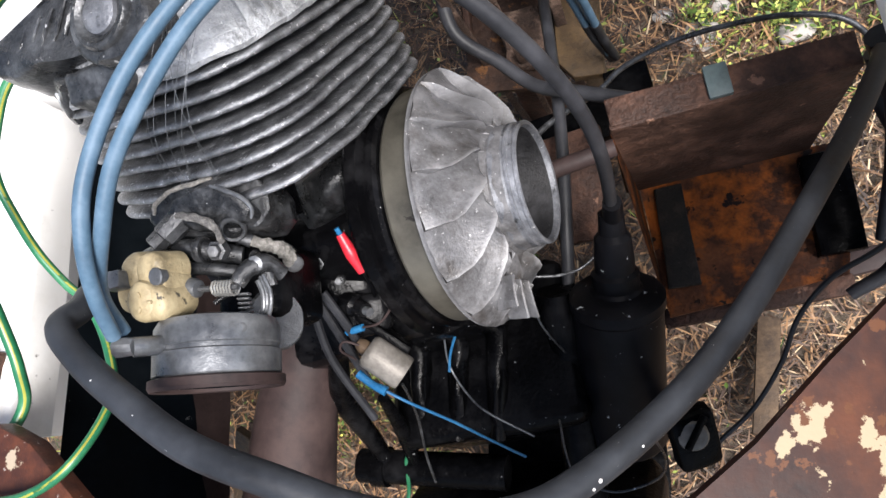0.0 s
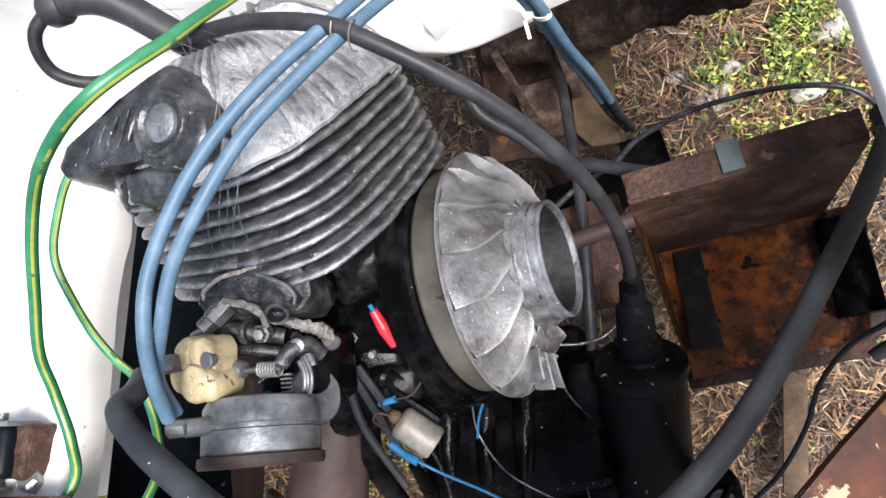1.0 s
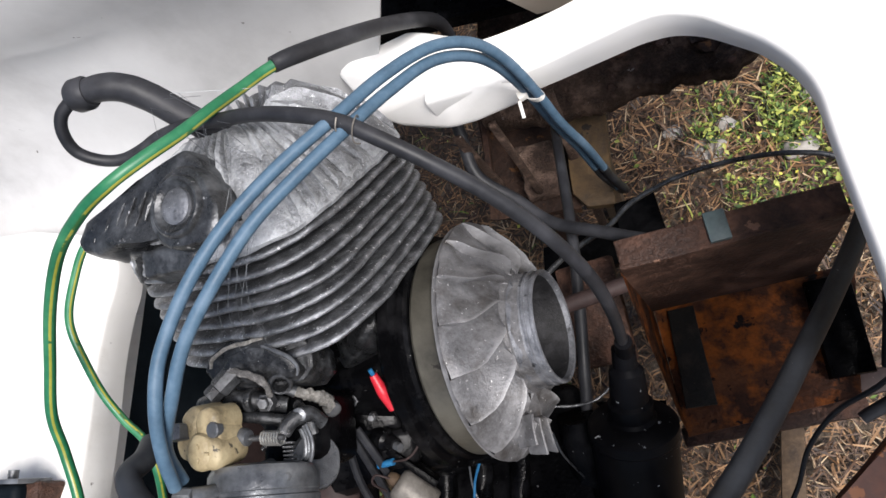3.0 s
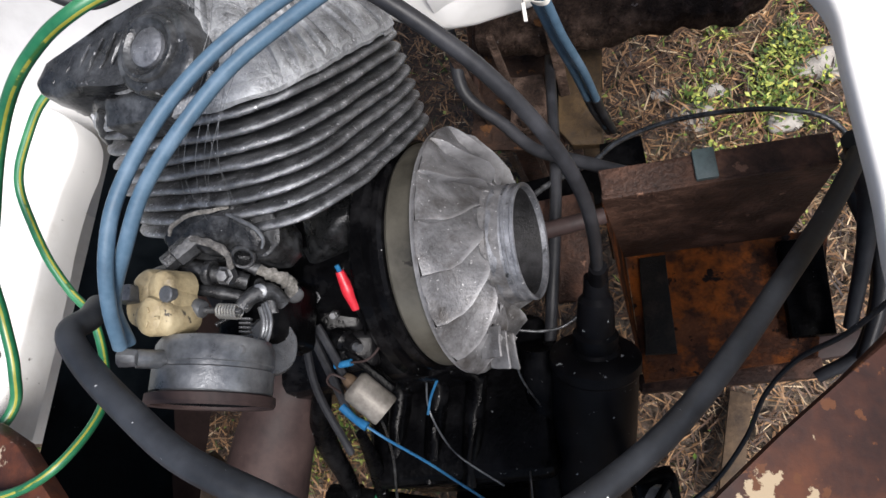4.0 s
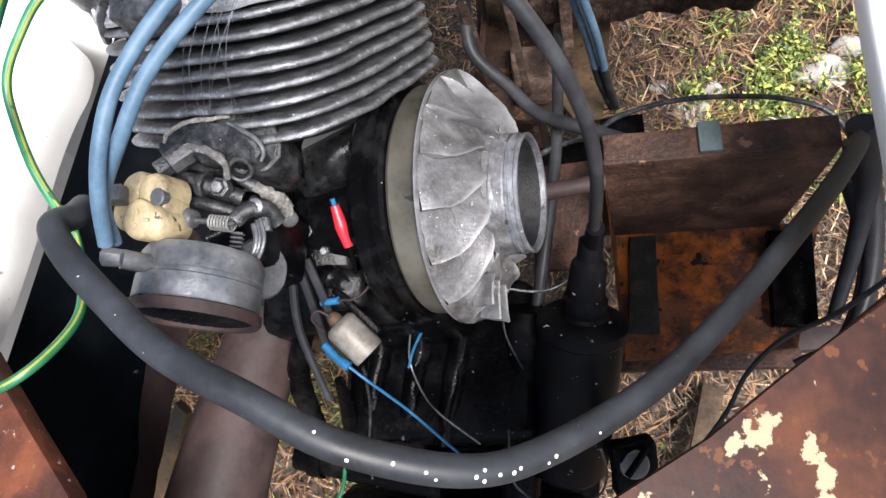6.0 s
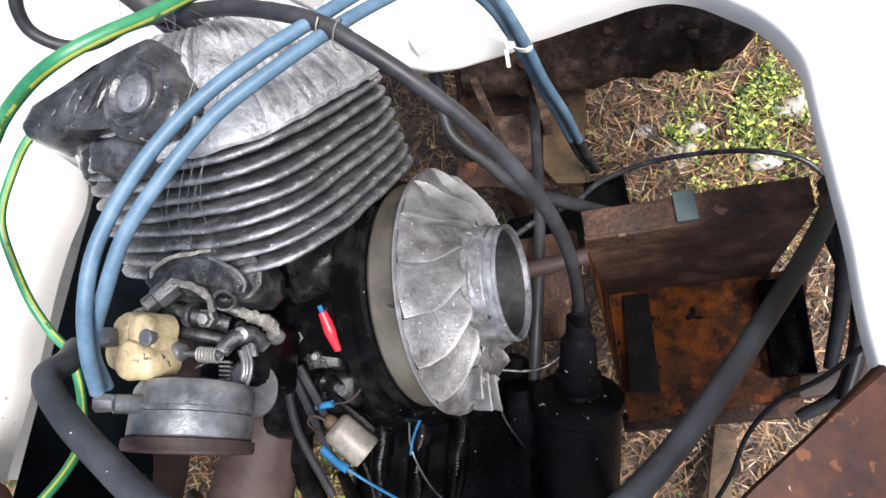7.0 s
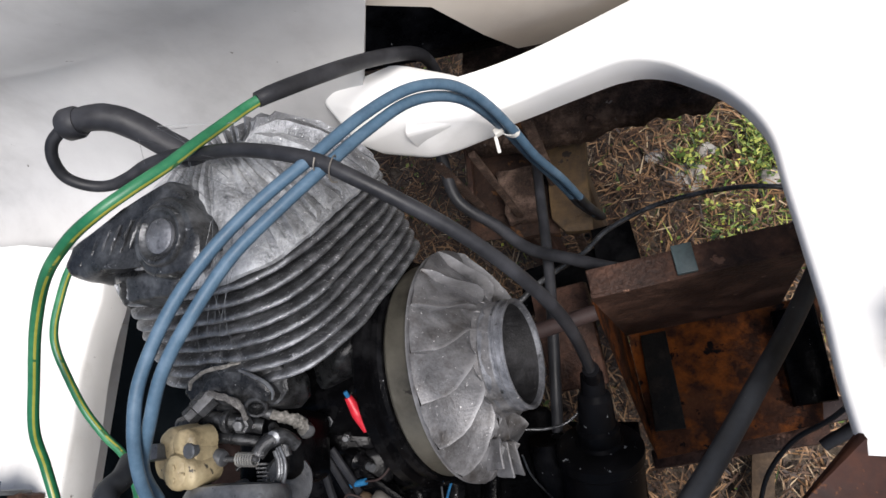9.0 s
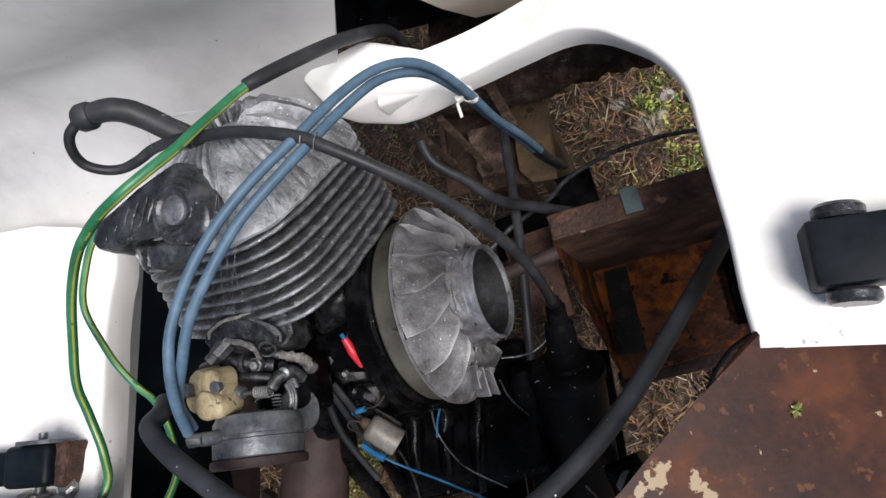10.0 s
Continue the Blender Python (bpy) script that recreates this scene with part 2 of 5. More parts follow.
M_BROWN = worn("brown_rotten_sheet", (0.006, 0.0036, 0.003), (0.024, 0.0125, 0.0085), (0.085, 0.044, 0.027), 30, (0.6, 0.9), 0.0, 0.9, 0.002, (0.11, 0.048, 0.017), 0.6, 55, 0.25, 0.25)
M_OCHRE = worn("ochre_board", (0.014, 0.0085, 0.0045), (0.055, 0.032, 0.013), (0.15, 0.092, 0.036), 30, (0.6, 0.85), 0, 0.6, 0.0015, (0.012, 0.008, 0.006), 0.62, 60, 0.3)
M_GRIME = worn("caked_grime", (0.005, 0.0045, 0.004), (0.012, 0.0105, 0.009), (0.05, 0.04, 0.03), 70, (0.6, 0.9), 0.0, 0.8, 0.0016, (0.16, 0.12, 0.09), 0.68, 90, 0.15, 0.3)
M_GRASS = leaf_mat("grass_green", (0.012, 0.032, 0.006), (0.11, 0.175, 0.026), (0.45, 0.46, 0.1))
M_STRAW = leaf_mat("dry_straw", (0.025, 0.013, 0.007), (0.13, 0.078, 0.038), (0.55, 0.41, 0.25))
M_LITTER = leaf_mat("leaf_litter", (0.015, 0.007, 0.005), (0.085, 0.042, 0.02), (0.36, 0.2, 0.09))
M_FLORET = leaf_mat("yellow_green_floret", (0.06, 0.09, 0.015), (0.2, 0.22, 0.04), (0.6, 0.55, 0.25))
M_FLOWER = leaf_mat("yellow_bloom", (0.4, 0.36, 0.03), (0.5, 0.46, 0.05), (0.6, 0.56, 0.1))


# ---- builders ----
def thing(name, label, category, at=(0, 0, 0), group="", kind=""):
    return tagged(put_empty(name, at), label, category, group, kind)


def put_empty(name, at):
    ob = new(name)
    ob.location = at
    ob.empty_display_size = 0.02
    return ob


def link_mesh(name, bm, mats, smooth=40):
    me = bpy.data.meshes.new(name)
    bmesh.ops.recalc_face_normals(bm, faces=bm.faces)
    bm.to_mesh(me)
    bm.free()
    for m in mats if isinstance(mats, (list, tuple)) else (mats,):
        me.materials.append(m)
    if smooth:
        me.polygons.foreach_set("use_smooth", [True] * len(me.polygons))
        me.set_sharp_from_angle(angle=radians(smooth))
    return new(name, me)


def part(name, bm, mats, parent, label="", smooth=40):
    """Links a bmesh, in world metres, as one mesh under a thing or a part."""
    ob = link_mesh(name, bm, mats, smooth)
    ob.parent = parent
    at = parent.location if parent.parent is None else Vector()
    ob.matrix_parent_inverse = Matrix.Translation(-at)
    if label:
        tagged(ob, label)
    return ob


def frame_of(at, axis, side=(0, 0, 1)):
    """A matrix whose z runs along axis, at a place."""
    z = Vector(axis).normalized()
    x = Vector(side) - z * Vector(side).dot(z)
    x.normalize()
    y = z.cross(x)
    m = Matrix((x, y, z)).transposed().to_4x4()
    m.translation = at
    return m


def catmull(pts, n=8):
    pts = [Vector(p) for p in pts]
    q = [pts[0] * 2 - pts[1], *pts, pts[-1] * 2 - pts[-2]]
    out = []
    for i in range(1, len(q) - 2):
        a, b, c, d = q[i - 1 : i + 3]
        for k in range(n):
            t = k / n
            out.append(0.5 * (2 * b + (c - a) * t + (2 * a - 5 * b + 4 * c - d) * t * t + (3 * b - a - 3 * c + d) * t**3))
    return out + [pts[-1]]


def tube(bm, pts, r, sides=14, n=8, ends=True, mat=None, hollow=0.0):
    """A round tube along a smooth line; r may be a number or one radius a point. mat(k, sides): material of the k-th strip."""
    line = catmull(pts, n) if n > 1 else [Vector(p) for p in pts]
    rs = np.interp(np.linspace(0, 1, len(line)), np.linspace(0, 1, len(r)), r) if isinstance(r, (list, tuple)) else [r] * len(line)
    up = Vector((0.13, 0.21, 1)).normalized()
    rings = []
    for i, p in enumerate(line):
        d = (line[min(i + 1, len(line) - 1)] - line[max(i - 1, 0)]).normalized()
        x = (up - d * up.dot(d)).normalized()
        y = d.cross(x)
        up = x
        rings.append([bm.verts.new(p + (x * math.cos(a) + y * math.sin(a)) * rs[i]) for a in (2 * math.pi * k / sides for k in range(sides))])
    for a, b in zip(rings, rings[1:]):
        for k in range(sides):
            f = bm.faces.new((a[k], a[(k + 1) % sides], b[(k + 1) % sides], b[k]))
            if mat:
                f.material_index = mat(k, sides)
    if ends:
        bm.faces.new(rings[0])
        bm.faces.new(rings[-1][::-1])
    return bm


def lathe(bm, m, profile, sides=48, arc=2 * math.pi, wobble=None):
    """Turns (r, s) round the z axis of m; wobble(a, r, s) may give another (r, s)."""
    full = arc > 6.28
    count = sides if full else sides + 1
    rings = []
    for r, s in profile:
        ring = []
        for k in range(count):
            a = arc * k / sides
            rr, ss = wobble(a, r, s) if wobble else (r, s)
            ring.append(bm.verts.new(m @ Vector((rr * math.cos(a), rr * math.sin(a), ss))))
        rings.append(ring)
    for a, b in zip(rings, rings[1:]):
        for k in range(sides):
            j = (k + 1) % count
            bm.faces.new((a[k], a[j], b[j], b[k]))
    return bm


def box(bm, m, size, bevel=0.0, segs=2):
    made = bmesh.ops.create_cube(bm, size=1, matrix=m @ Matrix.Diagonal((*size, 1)))
    if bevel:
        edges = {e for v in made["verts"] for e in v.link_edges}
        bmesh.ops.bevel(bm, geom=list(edges), offset=bevel, segments=segs, affect="EDGES", profile=0.5)
    return bm


def prism(bm, outline, lo, hi, bevel=0.0, tilt=None):
    """A slab from a flat outline (x, y), between two heights; tilt(x, y) is added to both."""
    g = tilt or (lambda x, y: 0)
    a = [bm.verts.new((x, y, lo + g(x, y))) for x, y in outline]
    b = [bm.verts.new((x, y, hi + g(x, y))) for x, y in outline]
    n = len(a)
    fs = [bm.faces.new(a[::-1]), bm.faces.new(b)] + [bm.faces.new((a[i], a[(i + 1) % n], b[(i + 1) % n], b[i])) for i in range(n)]
    if bevel:
        bmesh.ops.bevel(bm, geom=[e for e in fs[1].edges], offset=bevel, segments=2, affect="EDGES", profile=0.5)
    return bm


def rough_up(bm, amount, scale, seed=0):
    off = Vector((seed * 3.7, seed * 1.3, seed * 5.1))
    for v in bm.verts:
        v.co += noise.noise_vector(v.co * scale + off) * amount
    return bm


def subdivide(bm, cuts):
    bmesh.ops.subdivide_edges(bm, edges=bm.edges[:], cuts=cuts, use_grid_fill=True)
    return bm


NEW = bmesh.new

def casting(outline, deep, bevel, rough, seed):
    """A casting with a given upper edge, straight sides and rounded corners."""
    bm = NEW()
    top = [bm.verts.new(p) for p in outline]
    low = [bm.verts.new(Vector(p) - Vector((0, 0, deep))) for p in outline]
    bm.faces.new(top)
    bm.faces.new(low[::-1])
    for k in range(len(top)):
        bm.faces.new((top[k - 1], top[k], low[k], low[k - 1]))
    bmesh.ops.recalc_face_normals(bm, faces=bm.faces[:])
    bmesh.ops.bevel(bm, geom=bm.edges[:], offset=bevel, segments=2, affect="EDGES", profile=0.5, clamp_overlap=True)
    bmesh.ops.triangulate(bm, faces=[f for f in bm.faces if len(f.verts) > 4])
    return rough_up(subdivide(bm, 2), rough, 170, seed)


# ---- ground ----
def ground_height(x, y):
    return 0.012 * noise.noise(Vector((x * 6, y * 6, 0.3))) + 0.005 * noise.noise(Vector((x * 25, y * 25, 1.7)))


def build_ground():
    bm = NEW()
    steps = [-400, -60, -12, -4, -2] + [-1.2 + 0.04 * i for i in range(61)] + [2, 4, 12, 60, 400]
    grid = [[bm.verts.new((x, y, ground_height(x, y) - 0.004 if max(abs(x), abs(y)) < 3 else -0.01)) for x in steps] for y in steps]
    for a, b in zip(grid, grid[1:]):
        for k in range(len(steps) - 1):
            bm.faces.new((a[k], a[k + 1], b[k + 1], b[k]))
    tagged(link_mesh("ground", bm, M_SOIL), "brown bare soil under dry grass and weeds", "ground", kind="structure")


def scatter(name, label, mat, count, area, size, spread, seed, kind_of=0, density=None):
    """Many single blades or leaves in one mesh. kind_of 0: blades; 1: broad leaves; 2: flat straws."""
    rng = random.Random(seed)
    verts, faces = [], []
    made = 0
    while made < count:
        x, y = rng.uniform(area[0], area[1]), rng.uniform(area[2], area[3])
        edge = math.hypot(x, y - 0.1) + 0.12 * noise.noise(Vector((x * 5, y * 5, 9.1)))
        if rng.random() > 1.5 - 1.45 * edge or (density and rng.random() > density(x, y)):
            continue
        made += 1
        z = ground_height(x, y) - 0.004
        a = rng.uniform(0, 6.283)
        d = Vector((math.cos(a), math.sin(a), 0))
        s = Vector((-d.y, d.x, 0))
        ln = size * rng.uniform(0.5, 1.3)
        w = ln * spread * rng.uniform(0.7, 1.2)
        base = Vector((x, y, z))
        n = len(verts)
        if kind_of == 0:
            lean = rng.uniform(0.2, 0.9)
            mid = base + d * ln * 0.35 * lean + Vector((0, 0, ln * 0.55))
            tip = base + d * ln * lean + Vector((0, 0, ln * rng.uniform(0.5, 0.95)))
            verts += [base - s * w, base + s * w, mid + s * w * 0.8, mid - s * w * 0.8, tip]
            faces += [(n, n + 1, n + 2, n + 3), (n + 3, n + 2, n + 4)]
        elif kind_of == 1:
            h = Vector((0, 0, rng.uniform(0.003, 0.035)))
            up = Vector((0, 0, rng.uniform(0.1, 0.6) * ln))
            p = base + h
            verts += [p, p + d * ln * 0.5 + s * w + up * 0.7, p + d * ln + up, p + d * ln * 0.5 - s * w + up * 0.7]
            faces += [(n, n + 1, n + 2, n + 3)]
        else:
            h = Vector((0, 0, rng.uniform(0.003, 0.018)))
            up = Vector((0, 0, rng.uniform(-0.15, 0.35) * ln))
            p = base + h
            verts += [p - s * w, p + s * w, p + d * ln * 0.5 + s * w + up * 0.9, p + d * ln * 0.5 - s * w + up * 0.9, p + d * ln + up]
            faces += [(n, n + 1, n + 2, n + 3), (n + 3, n + 2, n + 4)]
    me = bpy.data.meshes.new(name)
    me.from_pydata([tuple(v) for v in verts], [], faces)
    me.materials.append(mat)
    tagged(new(name, me), label, "grass", kind="stuff")


def green_patch(x, y):
    """Where weeds grow: mostly in one thick patch, thinly elsewhere."""
    d = math.hypot((x - 0.215) / 0.105, (y - 0.29) / 0.085)
    g = 0.62 - 0.8 * d + 1.25 * noise.noise(Vector((x * 22, y * 22, 4.2))) + 0.9 * noise.noise(Vector((x * 55, y * 55, 2.2)))
    far = -0.2 if (y < 0.1 and x > -0.05) or (y > 0.08 and -0.32 < x < 0.1) else 0.02 + 0.3 * noise.noise(Vector((x * 9, y * 9, 1.2))) - (0.25 if -0.16 < x < 0.12 else 0)
    return max(0.002 if y < 0.1 and x > -0.05 else 0.008, min(1, max(g, far)))


build_ground()
AREA = (-1.0, 1.0, -0.95, 1.1)


def straw_patch(x, y):
    """Pale straw lies thin in front and denser behind, standing in for sunlit patches."""
    n = noise.noise(Vector((x * 11, y * 11, 7.7)))
    return max(0.08, min(1, (0.22 if y < 0.1 else 0.45) + 0.6 * n))


scatter("brown_stalks", "brown dead weed stalks and leaf litter on the soil", M_LITTER, 75000, AREA, 0.021, 0.036, 7, 2)
scatter("dry_grass", "dry straw-coloured dead grass lying on the soil", M_STRAW, 17000, AREA, 0.02, 0.03, 3, 2, straw_patch)
scatter("green_grass", "short green grass blades growing in tufts", M_GRASS, 12000, AREA, 0.028, 0.03, 4, 0, green_patch)
scatter("low_weeds", "small broad-leaved green weeds between the grass", M_GRASS, 7500, AREA, 0.0062, 0.3, 5, 1, green_patch)
scatter("yellow_flowers", "tiny yellow blooms in the weeds", M_FLOWER, 420, AREA, 0.0038, 0.4, 6, 1, green_patch)
rng = random.Random(21)
for cx, cy, rad in ((0.105, 0.235, 0.024), (0.13, 0.262, 0.013), (0.075, 0.262, 0.012), (0.24, 0.29, 0.03), (0.268, 0.318, 0.022), (0.2, 0.222, 0.018)):
    bm = NEW()
    bmesh.ops.create_icosphere(bm, subdivisions=3, radius=1.0)
    bm.transform(pose(cx, cy, 0.006) @ Matrix.Diagonal((rad, rad * 0.7, rad * 0.5, 1)))
    rough_up(bm, rad * 0.35, 1.1 / rad, rng.random())
    stone = thing("stone", "pale flat field stone lying on the soil", "stone", (cx, cy, 0.0), "stones on the ground")
    part("lump", bm, M_STONE, stone)

# ---- body shell ----
RIM = 0.49


def edge_strip(bm, inner, outer, depth=0.026, r=0.0038, thick=0.004):
    """A sheet at rim height between two lines of equal count, with a rolled lip that turns down along the first."""
    n = len(inner)
    dirs = []
    for i in range(n):
        d = (outer[i] - inner[i])
        d.z = 0
        dirs.append(d.normalized())
    prof = [(r * 0.9, -1.0), (r * 0.45, -0.62), (r * 0.2, -r)]
    deep = [depth if p.x < 0.07 else max(0.018, depth - (p.x - 0.07) * 0.2) for p in inner]
    prof += [(r - r * math.cos(a) * 0.8 - 0.0, -r + r * math.sin(a)) for a in (0.5, 0.9, 1.25, 1.5708)]
    rows = [[bm.verts.new(inner[i] + dirs[i] * o + Vector((0, 0, h * deep[i] if k < 2 else h))) for i in range(n)] for k, (o, h) in enumerate(prof)]
    for k in (0.015, 0.25, 0.6, 1.0):
        rows.append([bm.verts.new(inner[i].lerp(outer[i], k) if k == 1.0 else (inner[i] + dirs[i] * r).lerp(outer[i], k)) for i in range(n)])
    under = [[bm.verts.new(outer[i] - Vector((0, 0, thick))) for i in range(n)], [bm.verts.new(inner[i] + dirs[i] * (r + thick) - Vector((0, 0, thick))) for i in range(n)],
             [bm.verts.new(inner[i] + dirs[i] * (r * 0.9 + thick) + Vector((0, 0, -deep[i]))) for i in range(n)]]
    rows = rows + under + [rows[0]]
    for a, b in zip(rows, rows[1:]):
        for i in range(n - 1):
            bm.faces.new((a[i], a[i + 1], b[i + 1], b[i]))
    return bm


body = thing("body_shell", "white moulded body shell round the open engine bay, dirty and speckled", "car body", kind="structure")
inner = catmull([(-0.046, 0.0815, 0.462), (-0.012, 0.0885, 0.457), (0.016, 0.096, 0.455), (0.042, 0.098, 0.463), (0.069, 0.099, 0.471), (0.087, 0.095, 0.47), (0.103, 0.084, 0.469), (0.113, 0.073, 0.472), (0.121, 0.06, 0.475), (0.126, 0.045, 0.478), (0.128, 0.023, 0.481), (0.131, -0.005, 0.484), (0.1335, -0.03, 0.487), (0.1345, -0.055, 0.49), (0.137, -0.08, 0.494)], 6)
outer = catmull([(-0.045, 0.112, 0.462), (-0.018, 0.1155, 0.457), (0.0132, 0.125, 0.452), (0.0437, 0.1326, 0.455), (0.0733, 0.138, 0.462), (0.1015, 0.1428, 0.468), (0.14, 0.148, 0.474), (0.2, 0.155, 0.48), (0.27, 0.155, 0.488), (0.27, 0.11, 0.49), (0.27, 0.07, 0.491), (0.27, 0.03, 0.493), (0.27, -0.01, 0.494), (0.27, -0.05, 0.495), (0.27, -0.085, 0.496)], 6)
part("right_panel", edge_strip(NEW(), inner, outer), M_WHITE, body)
inner = catmull([(-0.237, -0.148, 0.47), (-0.244, -0.107, 0.463), (-0.252, -0.072, 0.456), (-0.26, -0.04, 0.45), (-0.265, -0.011, 0.444), (-0.268, 0.012, 0.438), (-0.275, 0.032, 0.436), (-0.295, 0.046, 0.436), (-0.35, 0.056, 0.436)], 6)
outer = catmull([(-0.52, -0.16, 0.475), (-0.52, -0.107, 0.47), (-0.52, -0.072, 0.463), (-0.52, -0.04, 0.456), (-0.52, -0.011, 0.45), (-0.52, 0.012, 0.443), (-0.52, 0.03, 0.44), (-0.52, 0.045, 0.438), (-0.52, 0.056, 0.437)], 6)
part("left_panel", edge_strip(NEW(), inner, outer), M_WHITE, body)
bm = NEW()
box(bm, pose(-0.517, -0.06, 0.22), (0.005, 0.24, 0.42))
box(bm, pose(0.267, 0.035, 0.465), (0.005, 0.23, 0.03))
part("outer_skirt", bm, M_WHITE, body)
# moulded boss at the end of the rear bar
bm = NEW()
for p in ((-0.1037, 0.116, 0.456), (-0.0931, 0.1215, 0.459), (-0.0578, 0.1325, 0.457), (-0.0375, 0.1186, 0.4625), (-0.018, 0.1155, 0.459), (0.004, 0.1, 0.4565), (-0.012, 0.0885, 0.4575), (-0.04, 0.088, 0.464), (-0.0823, 0.0883, 0.448), (-0.0708, 0.0848, 0.44), (-0.0408, 0.0806, 0.434), (-0.0257, 0.0838, 0.431), (0.008, 0.0935, 0.43), (-0.1, 0.125, 0.41), (-0.03, 0.125, 0.41), (-0.06, 0.095, 0.41)):
    bm.verts.new(p)
bmesh.ops.convex_hull(bm, input=bm.verts[:])
bmesh.ops.delete(bm, geom=[v for v in bm.verts if not v.link_faces], context="VERTS")
bmesh.ops.dissolve_limit(bm, angle_limit=radians(9), verts=bm.verts[:], edges=bm.edges[:])
bmesh.ops.bevel(bm, geom=bm.edges[:], offset=0.0022, segments=2, affect="EDGES", profile=0.5, clamp_overlap=True)
part("boss", bm, M_WHITE, body, "", 80)

# bulkhead with a coved foot, behind the engine
bm = NEW()
prof = [(0.064, -0.02), (0.062, 0.3), (0.058, 0.39), (0.061, 0.398), (0.07, 0.401), (0.09, 0.405), (0.11, 0.42), (0.122, 0.445), (0.128, 0.48), (0.13, 0.5), (0.1305, 0.52), (0.131, 0.54), (0.132, 0.57), (0.133, 0.6), (0.1335, 0.63), (0.134, 0.66), (0.134, 0.72)]
xs = [-0.76 + 0.02 * i for i in range(35)]


def wall_edge(z):
    """How far the free edge of the wall stands to the side at a height."""
    return max(-0.005, min(0.055, 0.009 + (z - 0.466) * 0.5))


def fold(x, z):
    """A soft slanting crease across the upper wall and a shallow dish below it."""
    d = z - (0.537 + 0.118 * (x + 0.25))
    return (-0.012 / (1 + math.exp(-d * 130)) + 0.004 * math.exp(-((d + 0.015) / 0.012) ** 2)) * (1 if z > 0.44 else 0)


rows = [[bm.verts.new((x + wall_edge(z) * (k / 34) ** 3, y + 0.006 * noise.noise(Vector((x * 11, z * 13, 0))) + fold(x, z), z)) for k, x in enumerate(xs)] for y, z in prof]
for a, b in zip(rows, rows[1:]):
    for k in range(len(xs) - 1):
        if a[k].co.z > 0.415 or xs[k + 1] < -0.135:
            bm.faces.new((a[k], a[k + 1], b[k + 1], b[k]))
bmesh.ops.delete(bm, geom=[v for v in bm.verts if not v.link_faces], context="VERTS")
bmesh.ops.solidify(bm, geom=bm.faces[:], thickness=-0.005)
tagged(link_mesh("wall_bulkhead", bm, M_WALL, 60), "white smooth moulded bulkhead with dark specks, greyed for its shade", "bulkhead", kind="structure")
bm = NEW()
front = [bm.verts.new(p) for p in ((-0.065, 0.15, 0.489), (-0.028, 0.15, 0.475), (-0.008, 0.15, 0.443), (0.058, 0.15, 0.453), (0.3, 0.15, 0.49), (0.3, 0.15, 0.78), (-0.065, 0.15, 0.78))]
low = [bm.verts.new(p) for p in ((0.002, 0.167, 0.4), (0.3, 0.167, 0.4))]
bm.faces.new(front)
bm.faces.new((front[3], front[2], low[0]))
bm.faces.new((front[4], front[3], low[0], low[1]))
bmesh.ops.recalc_face_normals(bm, faces=bm.faces[:])
if bm.faces[0].normal.y > 0:
    bmesh.ops.reverse_faces(bm, faces=bm.faces[:])
bmesh.ops.solidify(bm, geom=bm.faces[:], thickness=0.004)
tagged(link_mesh("wall_side_trim", bm, M_BEIGE), "beige moulded panel beside the bulkhead", "panel", kind="structure")
# back and floor of the gap, coloured black for the shade inside
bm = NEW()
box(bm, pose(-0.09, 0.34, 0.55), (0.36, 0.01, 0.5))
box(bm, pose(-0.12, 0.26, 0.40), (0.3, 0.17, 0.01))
tagged(link_mesh("wall_recess_shade", bm, M_BLACK), "black sheets standing for the shade of the recess behind the bulkhead", "recess", kind="structure")

# rusty front plates
plates = thing("front_plate", "rust-brown steel plate with flaking cream paint beside the bay", "steel plate")
bm = NEW()
prism(bm, [(0.138, -0.0725), (0.117, -0.095), (0.099, -0.1125), (0.0795, -0.133), (0.0575, -0.1517), (0.0385, -0.1725), (0.0, -0.22), (0.1, -0.34), (0.27, -0.3), (0.27, -0.066), (0.2, -0.066)], 0.485, 0.494, 0.0025, lambda x, y: (0.137 - x) * 0.35)
part("plate", bm, M_RUST, plates)
platel = thing("corner_plate", "rust-brown steel corner plate with worn orange edge", "steel plate")
bm = NEW()
prism(bm, [(-0.215, -0.138), (-0.195, -0.145), (-0.165, -0.168), (-0.135, -0.19), (-0.107, -0.22), (-0.09, -0.26), (-0.15, -0.36), (-0.46, -0.34), (-0.46, -0.15)], RIM - 0.005, RIM + 0.004, 0.002)
part("plate", bm, M_RUSTC, platel)

# inner side sheet under the rim
bm = NEW()
vs = [bm.verts.new(p) for p in ((-0.272, 0.06, 0.408), (-0.222, -0.3, 0.455), (-0.199, -0.3, 0.343), (-0.222, 0.04, 0.343))]
bm.faces.new(vs)
bmesh.ops.solidify(bm, geom=bm.faces[:], thickness=0.004)
tagged(link_mesh("wall_inner_sheet", bm, M_PLATE), "blue-black painted sheet lining the bay", "panel", kind="structure")

# ---- engine ----
AX = Vector((0.979, 0.106, 0.155)).normalized()
HUB = Vector((0.008, -0.0305, 0.42))
FM = frame_of(HUB, AX)
engine = thing("engine", "grimy single-cylinder air-cooled engine with dusty finned cylinder and alloy fan", "engine", (-0.09, -0.05, 0.3))

# fan: a ring of slanted vanes round a hollow hub
VANES, STEPS = 16, 12
